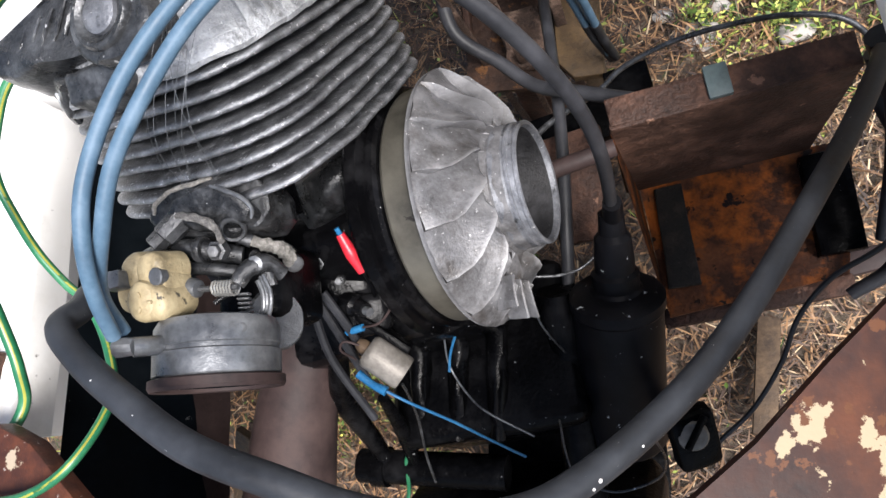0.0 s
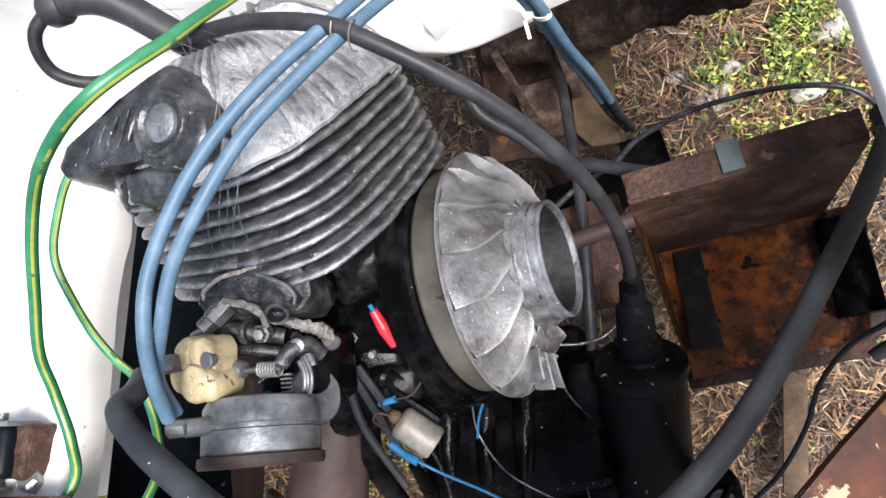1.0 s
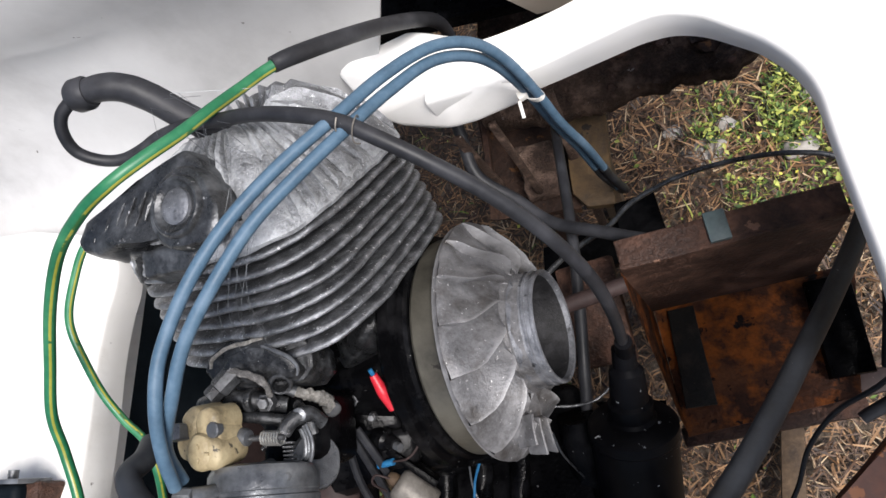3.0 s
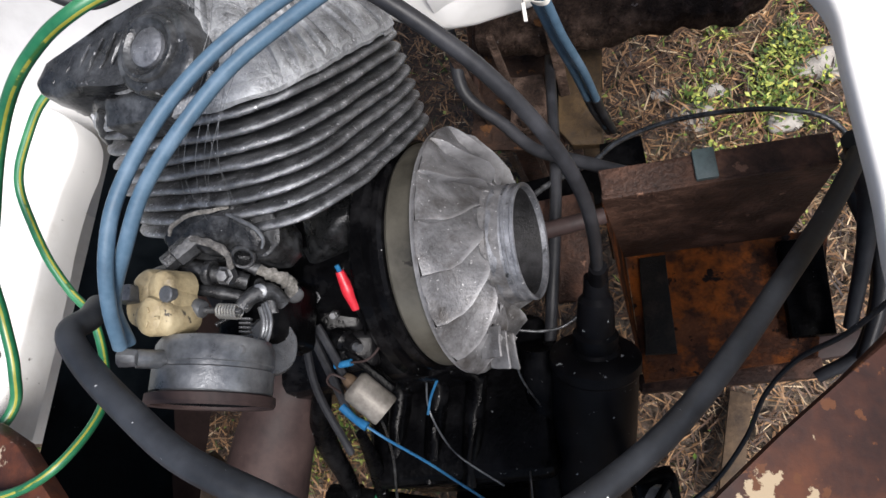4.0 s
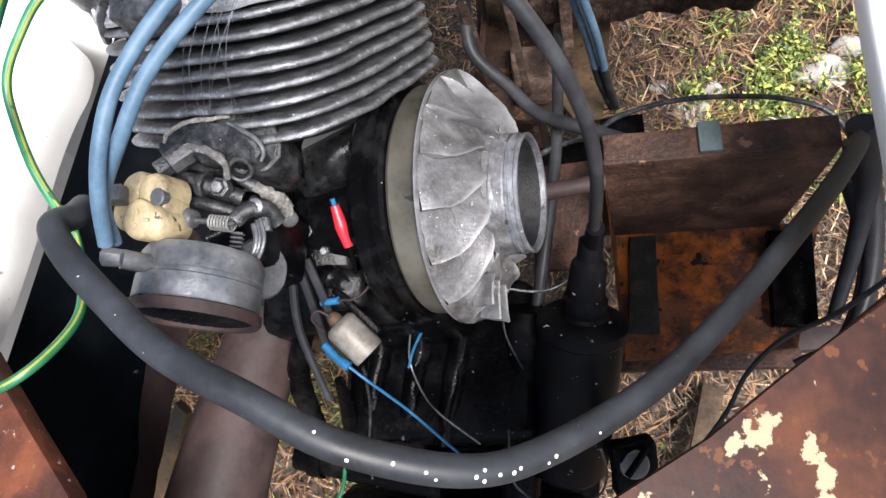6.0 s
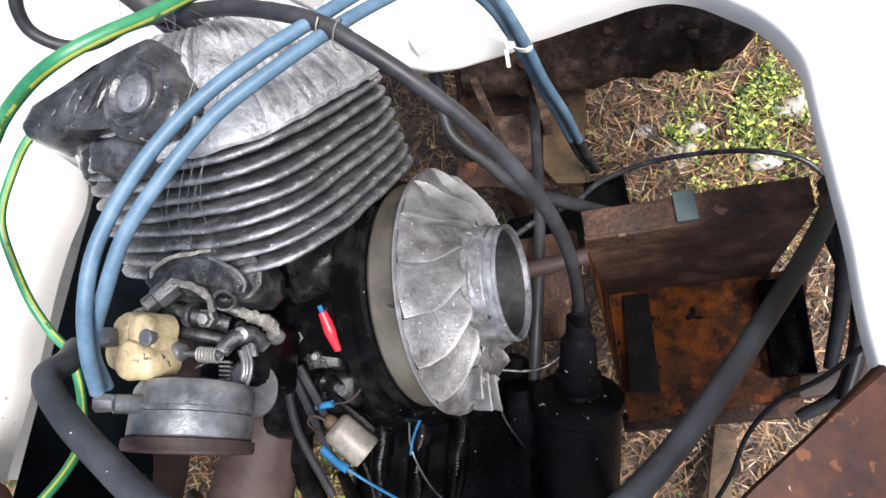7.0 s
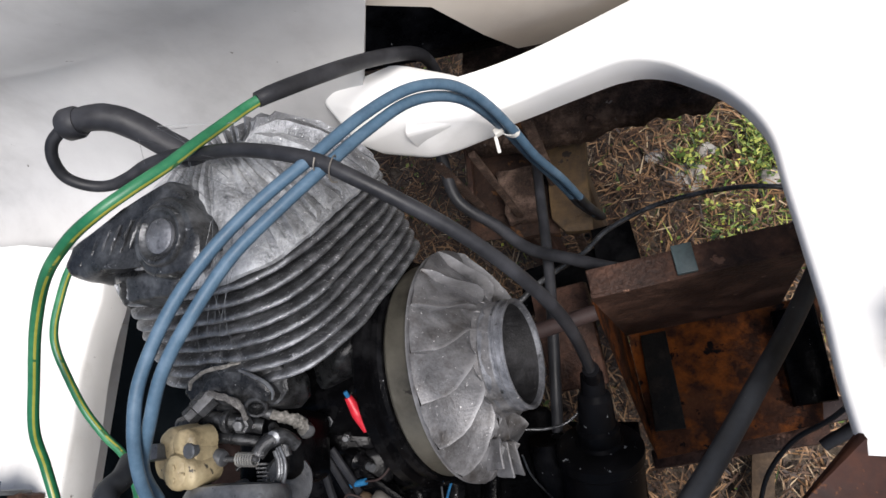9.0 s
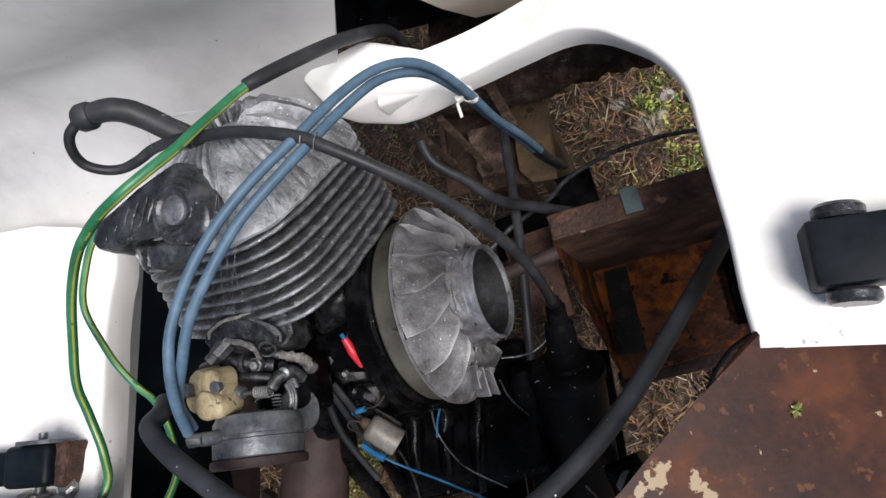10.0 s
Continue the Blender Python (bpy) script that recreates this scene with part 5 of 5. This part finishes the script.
part("idle_screw", lathe(NEW(), frame_of((-0.0835, -0.07, 0.479), (0.6, -0.5, 0.4)), [(0.0022, -0.003), (0.0022, 0.003), (0.0036, 0.0034), (0.0036, 0.0062), (0.002, 0.007), (0.0, 0.007)], 12), M_CAST, carb)
# wire mesh across the intake
bm = NEW()
for k in range(-10, 11):
    u = k * 0.002
    w = math.sqrt(max(0.0, 0.0204**2 - u * u))
    for a, b in (((u, -w), (u, w)), ((-w, u), (w, u))):
        tube(bm, [IM @ Vector((*a, 0.02)), IM @ Vector((*b, 0.02))], 0.0003, 4, 1, False)
part("mesh", bm, M_BLACK, carb, "dark wire mesh")
bm = NEW()
tube(bm, [(-0.126, -0.03, 0.5), (-0.137, -0.05, 0.47), (-0.14, -0.075, 0.43), (-0.138, -0.09, 0.39)], [0.008, 0.009, 0.01, 0.01], 16)
part("breather", bm, M_RUBBER, carb, "black rubber breather stub")

# ---- crankcase details ----
for p, ax, r, h in (((-0.0935, -0.066, 0.439), (0.2, -0.4, 1), 0.0024, 0.004), ((-0.083, -0.074, 0.437), (0.2, -0.4, 1), 0.0016, 0.003)):
    part("crankcase_bolt", lathe(NEW(), frame_of(p, ax), [(r * 1.3, -0.003), (r * 1.3, 0.001), (r, 0.0012), (r, h), (0, h)], 6), M_CAST, engine, "", 20)
bm = NEW()
for p in ((-0.1048, -0.0376, 0.44), (-0.0975, -0.0518, 0.44), (-0.0674, -0.025, 0.462), (-0.0705, -0.0108, 0.452), (-0.0739, -0.0415, 0.447), (-0.0773, -0.0319, 0.466), (-0.0811, -0.0437, 0.46), (-0.069, -0.0361, 0.465), (-0.1142, -0.0303, 0.44), (-0.1, -0.04, 0.4), (-0.07, -0.03, 0.4), (-0.08, -0.005, 0.42)):
    bm.verts.new(p)
bmesh.ops.convex_hull(bm, input=bm.verts[:])
bmesh.ops.delete(bm, geom=[v for v in bm.verts if not v.link_faces], context="VERTS")
bmesh.ops.bevel(bm, geom=bm.edges[:], offset=0.0025, segments=2, affect="EDGES", profile=0.5, clamp_overlap=True)
part("neck", rough_up(subdivide(bm, 1), 0.0008, 160), M_CAST, engine, "dark neck between crankcase and barrel")
bm = NEW()
box(bm, pose(-0.093, -0.064, 0.421, 10, 14, 14), (0.032, 0.038, 0.024), 0.004, 3)
part("contact_cover", rough_up(subdivide(bm, 2), 0.0009, 130), M_OIL, engine, "black contact-breaker cover")
bm = NEW()
box(bm, pose(-0.077, -0.088, 0.419, 20, 20, 14), (0.022, 0.02, 0.018), 0.004, 3)
lathe(bm, frame_of((-0.08, -0.085, 0.428), (0.85, -0.3, 0.35)), [(0.0055, -0.006), (0.0058, 0.002), (0.004, 0.004), (0.0035, 0.009), (0.0, 0.0092)], 16)
part("terminal_block", rough_up(subdivide(bm, 1), 0.0006, 130), M_OIL, engine)
part("terminal_screw", lathe(NEW(), frame_of((-0.0745, -0.087, 0.4305), (0.85, -0.3, 0.35)), [(0.0022, 0), (0.0022, 0.006), (0.0, 0.0062)], 12), M_ALU, engine)
bm = NEW()
for a, b, c in (((-0.09, -0.08, 0.44), (-0.082, -0.095, 0.43), (-0.076, -0.115, 0.41)), ((-0.096, -0.082, 0.435), (-0.09, -0.1, 0.42), (-0.085, -0.12, 0.4)), ((-0.101, -0.085, 0.43), (-0.1, -0.11, 0.41), (-0.09, -0.14, 0.38))):
    tube(bm, [a, b, c], 0.0022, 8)
part("loom", bm, M_RUBBER, engine, "black wiring sleeves")

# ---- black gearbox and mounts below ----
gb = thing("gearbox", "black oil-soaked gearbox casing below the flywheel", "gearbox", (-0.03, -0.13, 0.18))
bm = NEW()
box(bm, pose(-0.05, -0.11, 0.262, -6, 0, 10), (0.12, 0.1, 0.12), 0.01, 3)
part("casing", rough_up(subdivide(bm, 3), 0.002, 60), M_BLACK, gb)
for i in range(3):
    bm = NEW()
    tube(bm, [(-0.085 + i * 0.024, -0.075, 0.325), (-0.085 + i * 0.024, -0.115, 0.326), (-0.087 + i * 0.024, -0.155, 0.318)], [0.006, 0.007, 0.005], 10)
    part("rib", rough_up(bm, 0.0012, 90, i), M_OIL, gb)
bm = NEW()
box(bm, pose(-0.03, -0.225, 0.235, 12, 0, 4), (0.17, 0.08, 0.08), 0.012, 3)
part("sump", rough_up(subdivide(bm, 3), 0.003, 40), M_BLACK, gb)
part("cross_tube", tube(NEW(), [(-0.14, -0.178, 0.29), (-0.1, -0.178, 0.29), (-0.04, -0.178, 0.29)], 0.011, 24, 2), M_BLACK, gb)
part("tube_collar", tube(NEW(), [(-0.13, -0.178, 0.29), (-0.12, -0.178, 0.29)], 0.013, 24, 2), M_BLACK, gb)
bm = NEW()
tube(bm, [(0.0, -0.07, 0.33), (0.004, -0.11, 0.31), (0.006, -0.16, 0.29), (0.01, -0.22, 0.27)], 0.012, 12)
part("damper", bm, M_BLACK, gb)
# black sheet added to cover bright ground where there is only shade
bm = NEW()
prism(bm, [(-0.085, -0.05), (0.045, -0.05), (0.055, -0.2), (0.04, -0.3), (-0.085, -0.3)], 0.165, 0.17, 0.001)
part("shade_sheet", bm, M_BLACK, gb)
em = thing("engine_mount", "black steel engine mount arm with a bolt hole", "bracket", (-0.12, -0.15, 0.28))
bm = NEW()
tube(bm, [(-0.1, -0.09, 0.4), (-0.112, -0.115, 0.38), (-0.122, -0.135, 0.35), (-0.122, -0.16, 0.31), (-0.12, -0.178, 0.29)], [0.004, 0.006, 0.007, 0.006, 0.005], 10)
tube(bm, [(-0.09, -0.13, 0.37), (-0.095, -0.15, 0.33), (-0.1, -0.178, 0.29)], [0.003, 0.005, 0.004], 10)
part("arm", bm, M_BLACK, em)
bm = NEW()
tube(bm, [(-0.13, -0.23, 0.25), (-0.15, -0.25, 0.25), (-0.19, -0.29, 0.24)], 0.008, 10)
part("foot", bm, M_BLACK, em)
rb = thing("rear_bracket", "black bracket with a dull bolt beside the coil", "bracket", (0.066, -0.15, 0.33))
bm = NEW()
box(bm, pose(0.068, -0.147, 0.352, 30, 15, 20), (0.022, 0.03, 0.012), 0.003)
box(bm, pose(0.07, -0.145, 0.3, 0, 0, 20), (0.012, 0.02, 0.1), 0.003)
part("plate", rough_up(subdivide(bm, 2), 0.001, 90), M_BLACK, rb)
part("bolt", lathe(NEW(), frame_of((0.0675, -0.1455, 0.36), (0.1, -0.3, 1)), [(0.0075, -0.003), (0.0075, 0.0012), (0.0066, 0.0024), (0, 0.003)], 18), M_COND, rb, "dull pale bolt head")
bm = NEW()
box(bm, pose(0.069, -0.144, 0.3645, 30, 5, 62), (0.018, 0.0035, 0.002), 0.0006)
part("strap", bm, M_BLACK, rb)

# ---- frame details ----
bm = NEW()
prism(bm, [(0.146, 0.022), (0.174, 0.027), (0.18, -0.04), (0.153, -0.044)], 0.233, 0.243, 0.002)
part("pad", bm, M_BLACK, chan, "black square pad")
bm = NEW()
box(bm, pose(0.0898, 0.0285, 0.3682, 0, 0, 9.5), (0.0115, 0.0175, 0.004), 0.0006)
part("tag", bm, M_PAINT, chan, "teal-grey painted square")
bm = NEW()
box(bm, pose(0.116, -0.07, 0.219, 0, 0, 10), (0.12, 0.014, 0.012), 0.002)
part("front_lip", bm, M_RUSTD, chan)
fb = thing("frame_rail", "grey-brown steel rail below the rusty channel", "steel rail", (0.16, -0.05, 0.2))
bm = NEW()
box(bm, pose(0.175, -0.046, 0.205, 0, 0, 14), (0.12, 0.016, 0.016), 0.002)
part("rail", bm, M_PIPE, fb)
rs = thing("crossmember", "dark flaking rusty crossmember under the rear rim", "steel beam", (0.06, 0.15, 0.32))
bm = NEW()
edge = catmull([Vector((x, y, 0.32)) for x, y in ((-0.06, 0.143), (-0.0122, 0.1396), (0.0155, 0.1395), (0.0384, 0.1451), (0.0645, 0.1485), (0.0898, 0.1518), (0.1074, 0.1482), (0.1214, 0.1548), (0.1356, 0.1708), (0.15, 0.2))], 10)
rows = []
for out, drop in ((0.003, -0.016), (0.001, -0.014), (-0.0005, -0.011), (0.0, -0.007), (0.0, -0.003), (0.002, 0.0), (0.008, 0.002), (0.016, 0.002), (0.026, 0.004), (0.038, 0.004), (0.055, 0.006), (0.075, 0.006), (0.1, 0.008)):
    row = []
    for p in edge:
        bite = 0.004 * noise.noise(Vector((p.x * 70, out * 10, 1.5))) + 0.002 * noise.noise(Vector((p.x * 210, out * 60, 4.5)))
        row.append(p + Vector((0, out + bite, drop + 0.0025 * noise.noise(Vector((p.x * 120, out * 120, 7.5))))))
    rows.append(row)
def sheet_of(lines, thick):
    """A thick sheet through a run of lines of equal count."""
    bm = NEW()
    grid = [[bm.verts.new(p) for p in line] for line in lines]
    for p, q in zip(grid, grid[1:]):
        for k in range(len(p) - 1):
            bm.faces.new((p[k], p[k + 1], q[k + 1], q[k]))
    bmesh.ops.solidify(bm, geom=bm.faces[:], thickness=thick)
    return bm


part("web", sheet_of(rows[:8], 0.004), M_FLAKE, rs)
part("flange", sheet_of([[p + Vector((0, 0, 0.0012)) for p in row] for row in rows[5:]], 0.004), M_FLAKE, rs)
rng = random.Random(41)
for k in range(16):
    c = edge[rng.randrange(8, 80)] + Vector((0, rng.uniform(0.004, 0.05), 0.004))
    r = rng.uniform(0.003, 0.008)
    bm = NEW()
    ring = [c + Vector((r * rng.uniform(0.5, 1.1) * math.cos(a), r * rng.uniform(0.4, 0.9) * math.sin(a), rng.uniform(0.0, 0.003))) for a in np.linspace(0, 5.5, 8)]
    bm.faces.new([bm.verts.new(p) for p in ring])
    bmesh.ops.solidify(bm, geom=bm.faces[:], thickness=0.001)
    part("flake", bm, M_RUSTD if k % 3 else M_BROWN, rs)
bd = thing("frame_board", "brown rusted sheet standing below the rear rim", "board", (-0.045, 0.15, 0.0))
bm = NEW()
prism(bm, [(-0.09, 0.217), (-0.012, 0.205), (-0.002, 0.092), (-0.074, 0.094)], 0.244, 0.25)
part("board", rough_up(subdivide(bm, 9), 0.004, 45), M_BROWN, bd)
bm = NEW()
box(bm, pose(-0.05, 0.15, 0.12, 0, 0, 0), (0.03, 0.02, 0.25), 0.002)
part("post", bm, M_RUSTD, bd)
bm = NEW()
prism(bm, [(-0.0762, 0.1951), (-0.071, 0.1946), (-0.0635, 0.118), (-0.068, 0.118)], 0.274, 0.282, 0.001)
part("edge_strip", rough_up(subdivide(bm, 3), 0.001, 90), M_RUSTD, bd, "rusty upright strip")
bm = NEW()
box(bm, pose(-0.03, 0.125, 0.262, 0, 10, 12), (0.03, 0.05, 0.008), 0.002)
part("patch", rough_up(subdivide(bm, 4), 0.003, 80), M_FLAKE, bd, "dark flaking scrap of sheet")
yb = thing("yellow_board", "yellow-brown wooden board leaning under the rear rim", "board", (0.006, 0.16, 0.0))
bm = NEW()
prism(bm, [(-0.0115, 0.185), (0.0243, 0.182), (0.027, 0.0875), (0.0063, 0.0886), (-0.0045, 0.1005)], 0.257, 0.265, 0.001)
part("board", rough_up(subdivide(bm, 4), 0.0012, 60), M_OCHRE, yb)
bm = NEW()
box(bm, pose(0.006, 0.17, 0.128, 0, 0, 0), (0.02, 0.015, 0.26), 0.0015)
part("post", bm, M_WOOD, yb)
bk = thing("bolted_bracket", "black steel bracket with one round bolt", "bracket", (0.045, 0.073, 0.26))
bm = NEW()
prism(bm, [(0.026, 0.086), (0.055, 0.092), (0.062, 0.058), (0.03, 0.054)], 0.262, 0.27, 0.001)
prism(bm, [(-0.03, 0.06), (0.03, 0.075), (0.034, 0.045), (-0.03, 0.025)], 0.25, 0.262, 0.001)
part("plate", bm, M_BLACK, bk)
part("bolt", lathe(NEW(), frame_of((0.042, 0.072, 0.27), (0, 0, 1)), [(0.0075, 0), (0.0075, 0.003), (0.005, 0.003), (0.005, 0.007), (0.0, 0.008)], 14), M_CAST, bk, "", 30)
h2 = thing("rubber_hose", "dull black rubber hose dipping behind the fan", "hose", (-0.03, 0.07, 0.32))
part("hose", tube(NEW(), [(-0.07, 0.14, 0.37), (-0.063, 0.118, 0.36), (-0.056, 0.091, 0.345), (-0.031, 0.073, 0.335), (-0.008, 0.054, 0.335), (0.022, 0.041, 0.345), (0.055, 0.029, 0.352), (0.08, 0.026, 0.35)], 0.0042, 12), M_RUBBER, h2)
h3 = thing("rubber_hose", "thin black hose standing beside the hub", "hose", (0.004, 0.0, 0.3))
part("hose", tube(NEW(), [(-0.012, 0.16, 0.28), (-0.008, 0.13, 0.3), (0.003, 0.05, 0.325), (0.006, 0.0, 0.33), (0.006, -0.05, 0.325), (0.004, -0.09, 0.31)], 0.0038, 12), M_RUBBER, h3)
gcab = thing("grey_cable", "thin grey control cable crossing to the panel", "cable", (0.1, 0.1, 0.27))
part("cable", tube(NEW(), [(-0.02, 0.01, 0.34), (0.0, 0.032, 0.33), (0.026, 0.056, 0.31), (0.041, 0.074, 0.3), (0.072, 0.094, 0.285), (0.11, 0.105, 0.275), (0.146, 0.105, 0.275), (0.176, 0.098, 0.27), (0.2, 0.08, 0.25)], 0.0019, 10), M_COVER, gcab)
bcab = thing("brake_cable", "thin black cable sagging below the heavy cable", "cable", (0.13, -0.09, 0.3))
part("cable", tube(NEW(), [(0.185, -0.03, 0.37), (0.157, -0.057, 0.36), (0.137, -0.07, 0.34), (0.124, -0.088, 0.32), (0.117, -0.111, 0.3), (0.103, -0.137, 0.28), (0.084, -0.157, 0.27)], 0.0014, 8), M_RUBBER, bcab)
sh = thing("drive_stub", "grey steel shaft stub between fan and channel", "shaft", (0.02, 0.004, 0.36))
part("shaft", tube(NEW(), [(-0.012, -0.0115, 0.36), (0.0069, -0.0068, 0.36), (0.0315, 0.0002, 0.36), (0.038, 0.002, 0.36)], [0.005, 0.005, 0.0048, 0.0048], 18, 3), M_PIPE, sh)
pk = thing("packing_plate", "rust-brown steel plate behind the fan hub", "steel plate", (0.01, 0.0, 0.3))
bm = NEW()
box(bm, pose(0.012, -0.002, 0.302, 8, -10, 8), (0.04, 0.07, 0.008), 0.002)
part("plate", bm, M_RUSTD, pk)
sl = thing("wooden_slat", "weathered wooden slat leaning on the ground", "slat", (0.14, -0.12, 0.0))
bm = NEW()
box(bm, pose(0.142, -0.12, 0.03, -14, 0, -8), (0.02, 0.11, 0.008), 0.001)
part("slat", bm, M_WOOD, sl)
sl = thing("wooden_slat", "tan wooden slat leaning beside the exhaust pipe", "slat", (-0.434, -0.427, 0.0))
bm = NEW()
foot, tip = Vector((-0.434, -0.427, 0.0)), Vector((-0.282, -0.167, 0.22))
box(bm, frame_of((foot + tip) / 2, tip - foot, (1, -0.6, 0)), (0.016, 0.007, (tip - foot).length), 0.001)
part("slat", rough_up(subdivide(bm, 2), 0.0008, 60), M_OCHRE, sl)
for k, pts in enumerate(([(0.165, 0.045, 0.36), (0.178, 0.03, 0.33), (0.182, 0.0, 0.3), (0.18, -0.04, 0.27)], [(0.172, 0.05, 0.33), (0.19, 0.02, 0.3), (0.195, -0.02, 0.28), (0.186, -0.06, 0.27)], [(0.18, 0.04, 0.3), (0.2, 0.0, 0.27), (0.19, -0.05, 0.26), (0.165, -0.07, 0.25)])):
    lo = thing("wiring_loom", "black taped wiring loom at the end of the channel", "wiring", pts[1], "wiring looms")
    part("sheath", tube(NEW(), pts, [0.008, 0.007, 0.005, 0.004], 10), M_RUBBER, lo)
bm = NEW()
grid = []
for k in range(13):
    y = -0.05 - 0.02 * k
    ragged_edge = 0.004 * noise.noise(Vector((y * 40, 0, 3)))
    rise = max(0.004, 0.024 - 0.09 * max(0.0, -y - 0.12)) + 2.2 * ragged_edge
    grid.append([bm.verts.new((-0.1975 - 0.36 * rise * (1 - m / 3) - 0.063 * max(0.0, y + 0.3), y, 0.3435 + rise * (1 - m / 3))) for m in range(4)])
for a, b in zip(grid, grid[1:]):
    for m in range(3):
        bm.faces.new((a[m], a[m + 1], b[m + 1], b[m]))
bmesh.ops.solidify(bm, geom=bm.faces[:], thickness=0.002)
tagged(link_mesh("wall_sheet_edge", rough_up(subdivide(bm, 1), 0.0012, 90), M_PIPE), "rusty brown lower edge of the lining sheet", "panel", kind="structure")

for at, h, w, lean in (((-0.03, 0.108, 0.0), 0.4, 0.005, 3), ((0.0, 0.125, 0.0), 0.36, 0.008, -4), ((-0.062, 0.122, 0.0), 0.38, 0.006, 6)):
    st = thing("frame_stake", "thin dark rusty iron stake standing under the rear rim", "stake", at, "rusty stakes")
    bm = NEW()
    box(bm, pose(at[0], at[1], h / 2, lean, 0, 10), (w, 0.004, h), 0.0008)
    part("bar", rough_up(subdivide(bm, 3), 0.0012, 70), M_FLAKE, st)

# ---- ties ----
tie = thing("cable_tie", "milky nylon cable tie round the two blue hoses", "cable tie", (0.01, 0.079, 0.455))
TM = frame_of((0.0098, 0.0795, 0.4555), (0.28, 0.02, -0.95), (1, -0.7, 0))
part("band", lathe(NEW(), TM @ Matrix.Diagonal((1.75, 1.0, 1, 1)), [(0.003, -0.0016), (0.0036, -0.0016), (0.0036, 0.0016), (0.003, 0.0016), (0.003, -0.0016)], 28), M_TIE, tie)
bm = NEW()
box(bm, pose(0.0045, 0.0785, 0.457, 0, 0, 25), (0.005, 0.0042, 0.004), 0.0008)
box(bm, pose(0.0035, 0.072, 0.455, 20, 0, 10), (0.0018, 0.009, 0.0013), 0.0003)
part("clasp", bm, M_TIE, tie)
tie2 = thing("cable_tie", "thin clear tie holding the hoses to the ignition lead", "cable tie", (-0.04, 0.02, 0.56))
TL = frame_of((-0.036, 0.0208, 0.5548), (0.78, -0.37, -0.25))
part("band", tube(NEW(), [TL @ Vector((0.0052 * math.cos(k * 0.66), 0.0048 * math.sin(k * 0.66), 0.0007 * k - 0.004)) for k in range(14)], 0.00032, 6, 3), M_COND, tie2)

# ---- cobwebs ----
web = thing("cobweb", "fine grey cobweb threads between lead, hoses and carburettor", "cobweb", (-0.08, 0.0, 0.55))
rng = random.Random(11)
bm = NEW()
for k in range(7):
    a = Vector((-0.075 + rng.uniform(-0.012, 0.02), rng.uniform(-0.005, 0.02), 0.558))
    b = Vector((-0.1 + rng.uniform(-0.012, 0.014), -0.048 + rng.uniform(-0.006, 0.004), 0.522))
    tube(bm, [a, a.lerp(b, 0.5) + Vector((rng.uniform(-0.003, 0.003), -0.012, 0.008)), b], 0.00009, 4, 4, False)
for k in range(14):
    a = Vector((-0.115 + rng.uniform(-0.012, 0.03), 0.035 + rng.uniform(-0.01, 0.012), 0.562))
    b = a + Vector((rng.uniform(-0.02, 0.03), rng.uniform(-0.02, 0.01), -0.016))
    tube(bm, [a, b], 0.00009, 4, 1, False)
part("threads", bm, M_ALU, web)

# ---- fallen floret on the front plate ----
rng_f = random.Random(31)
bm = NEW()
for k in range(13):
    a, lift, ln = k * 2.4, rng_f.uniform(0.2, 1.1), rng_f.uniform(0.0022, 0.0042)
    c, s = math.cos(a), math.sin(a)
    base = Vector((0.149, -0.1055, 0.4904))
    out = Vector((c * math.cos(lift), s * math.cos(lift), math.sin(lift)))
    side = Vector((-s, c, 0)) * ln * 0.2
    vs = [bm.verts.new(p) for p in (base, base + out * ln * 0.6 + side, base + out * ln, base + out * ln * 0.6 - side)]
    bm.faces.new(vs)
bmesh.ops.solidify(bm, geom=bm.faces[:], thickness=0.0004)
floret = thing("floret", "small yellow-green fallen floret lying on the rusty plate", "flower", (0.149, -0.1055, 0.4898))
part("petals", bm, M_FLORET, floret)
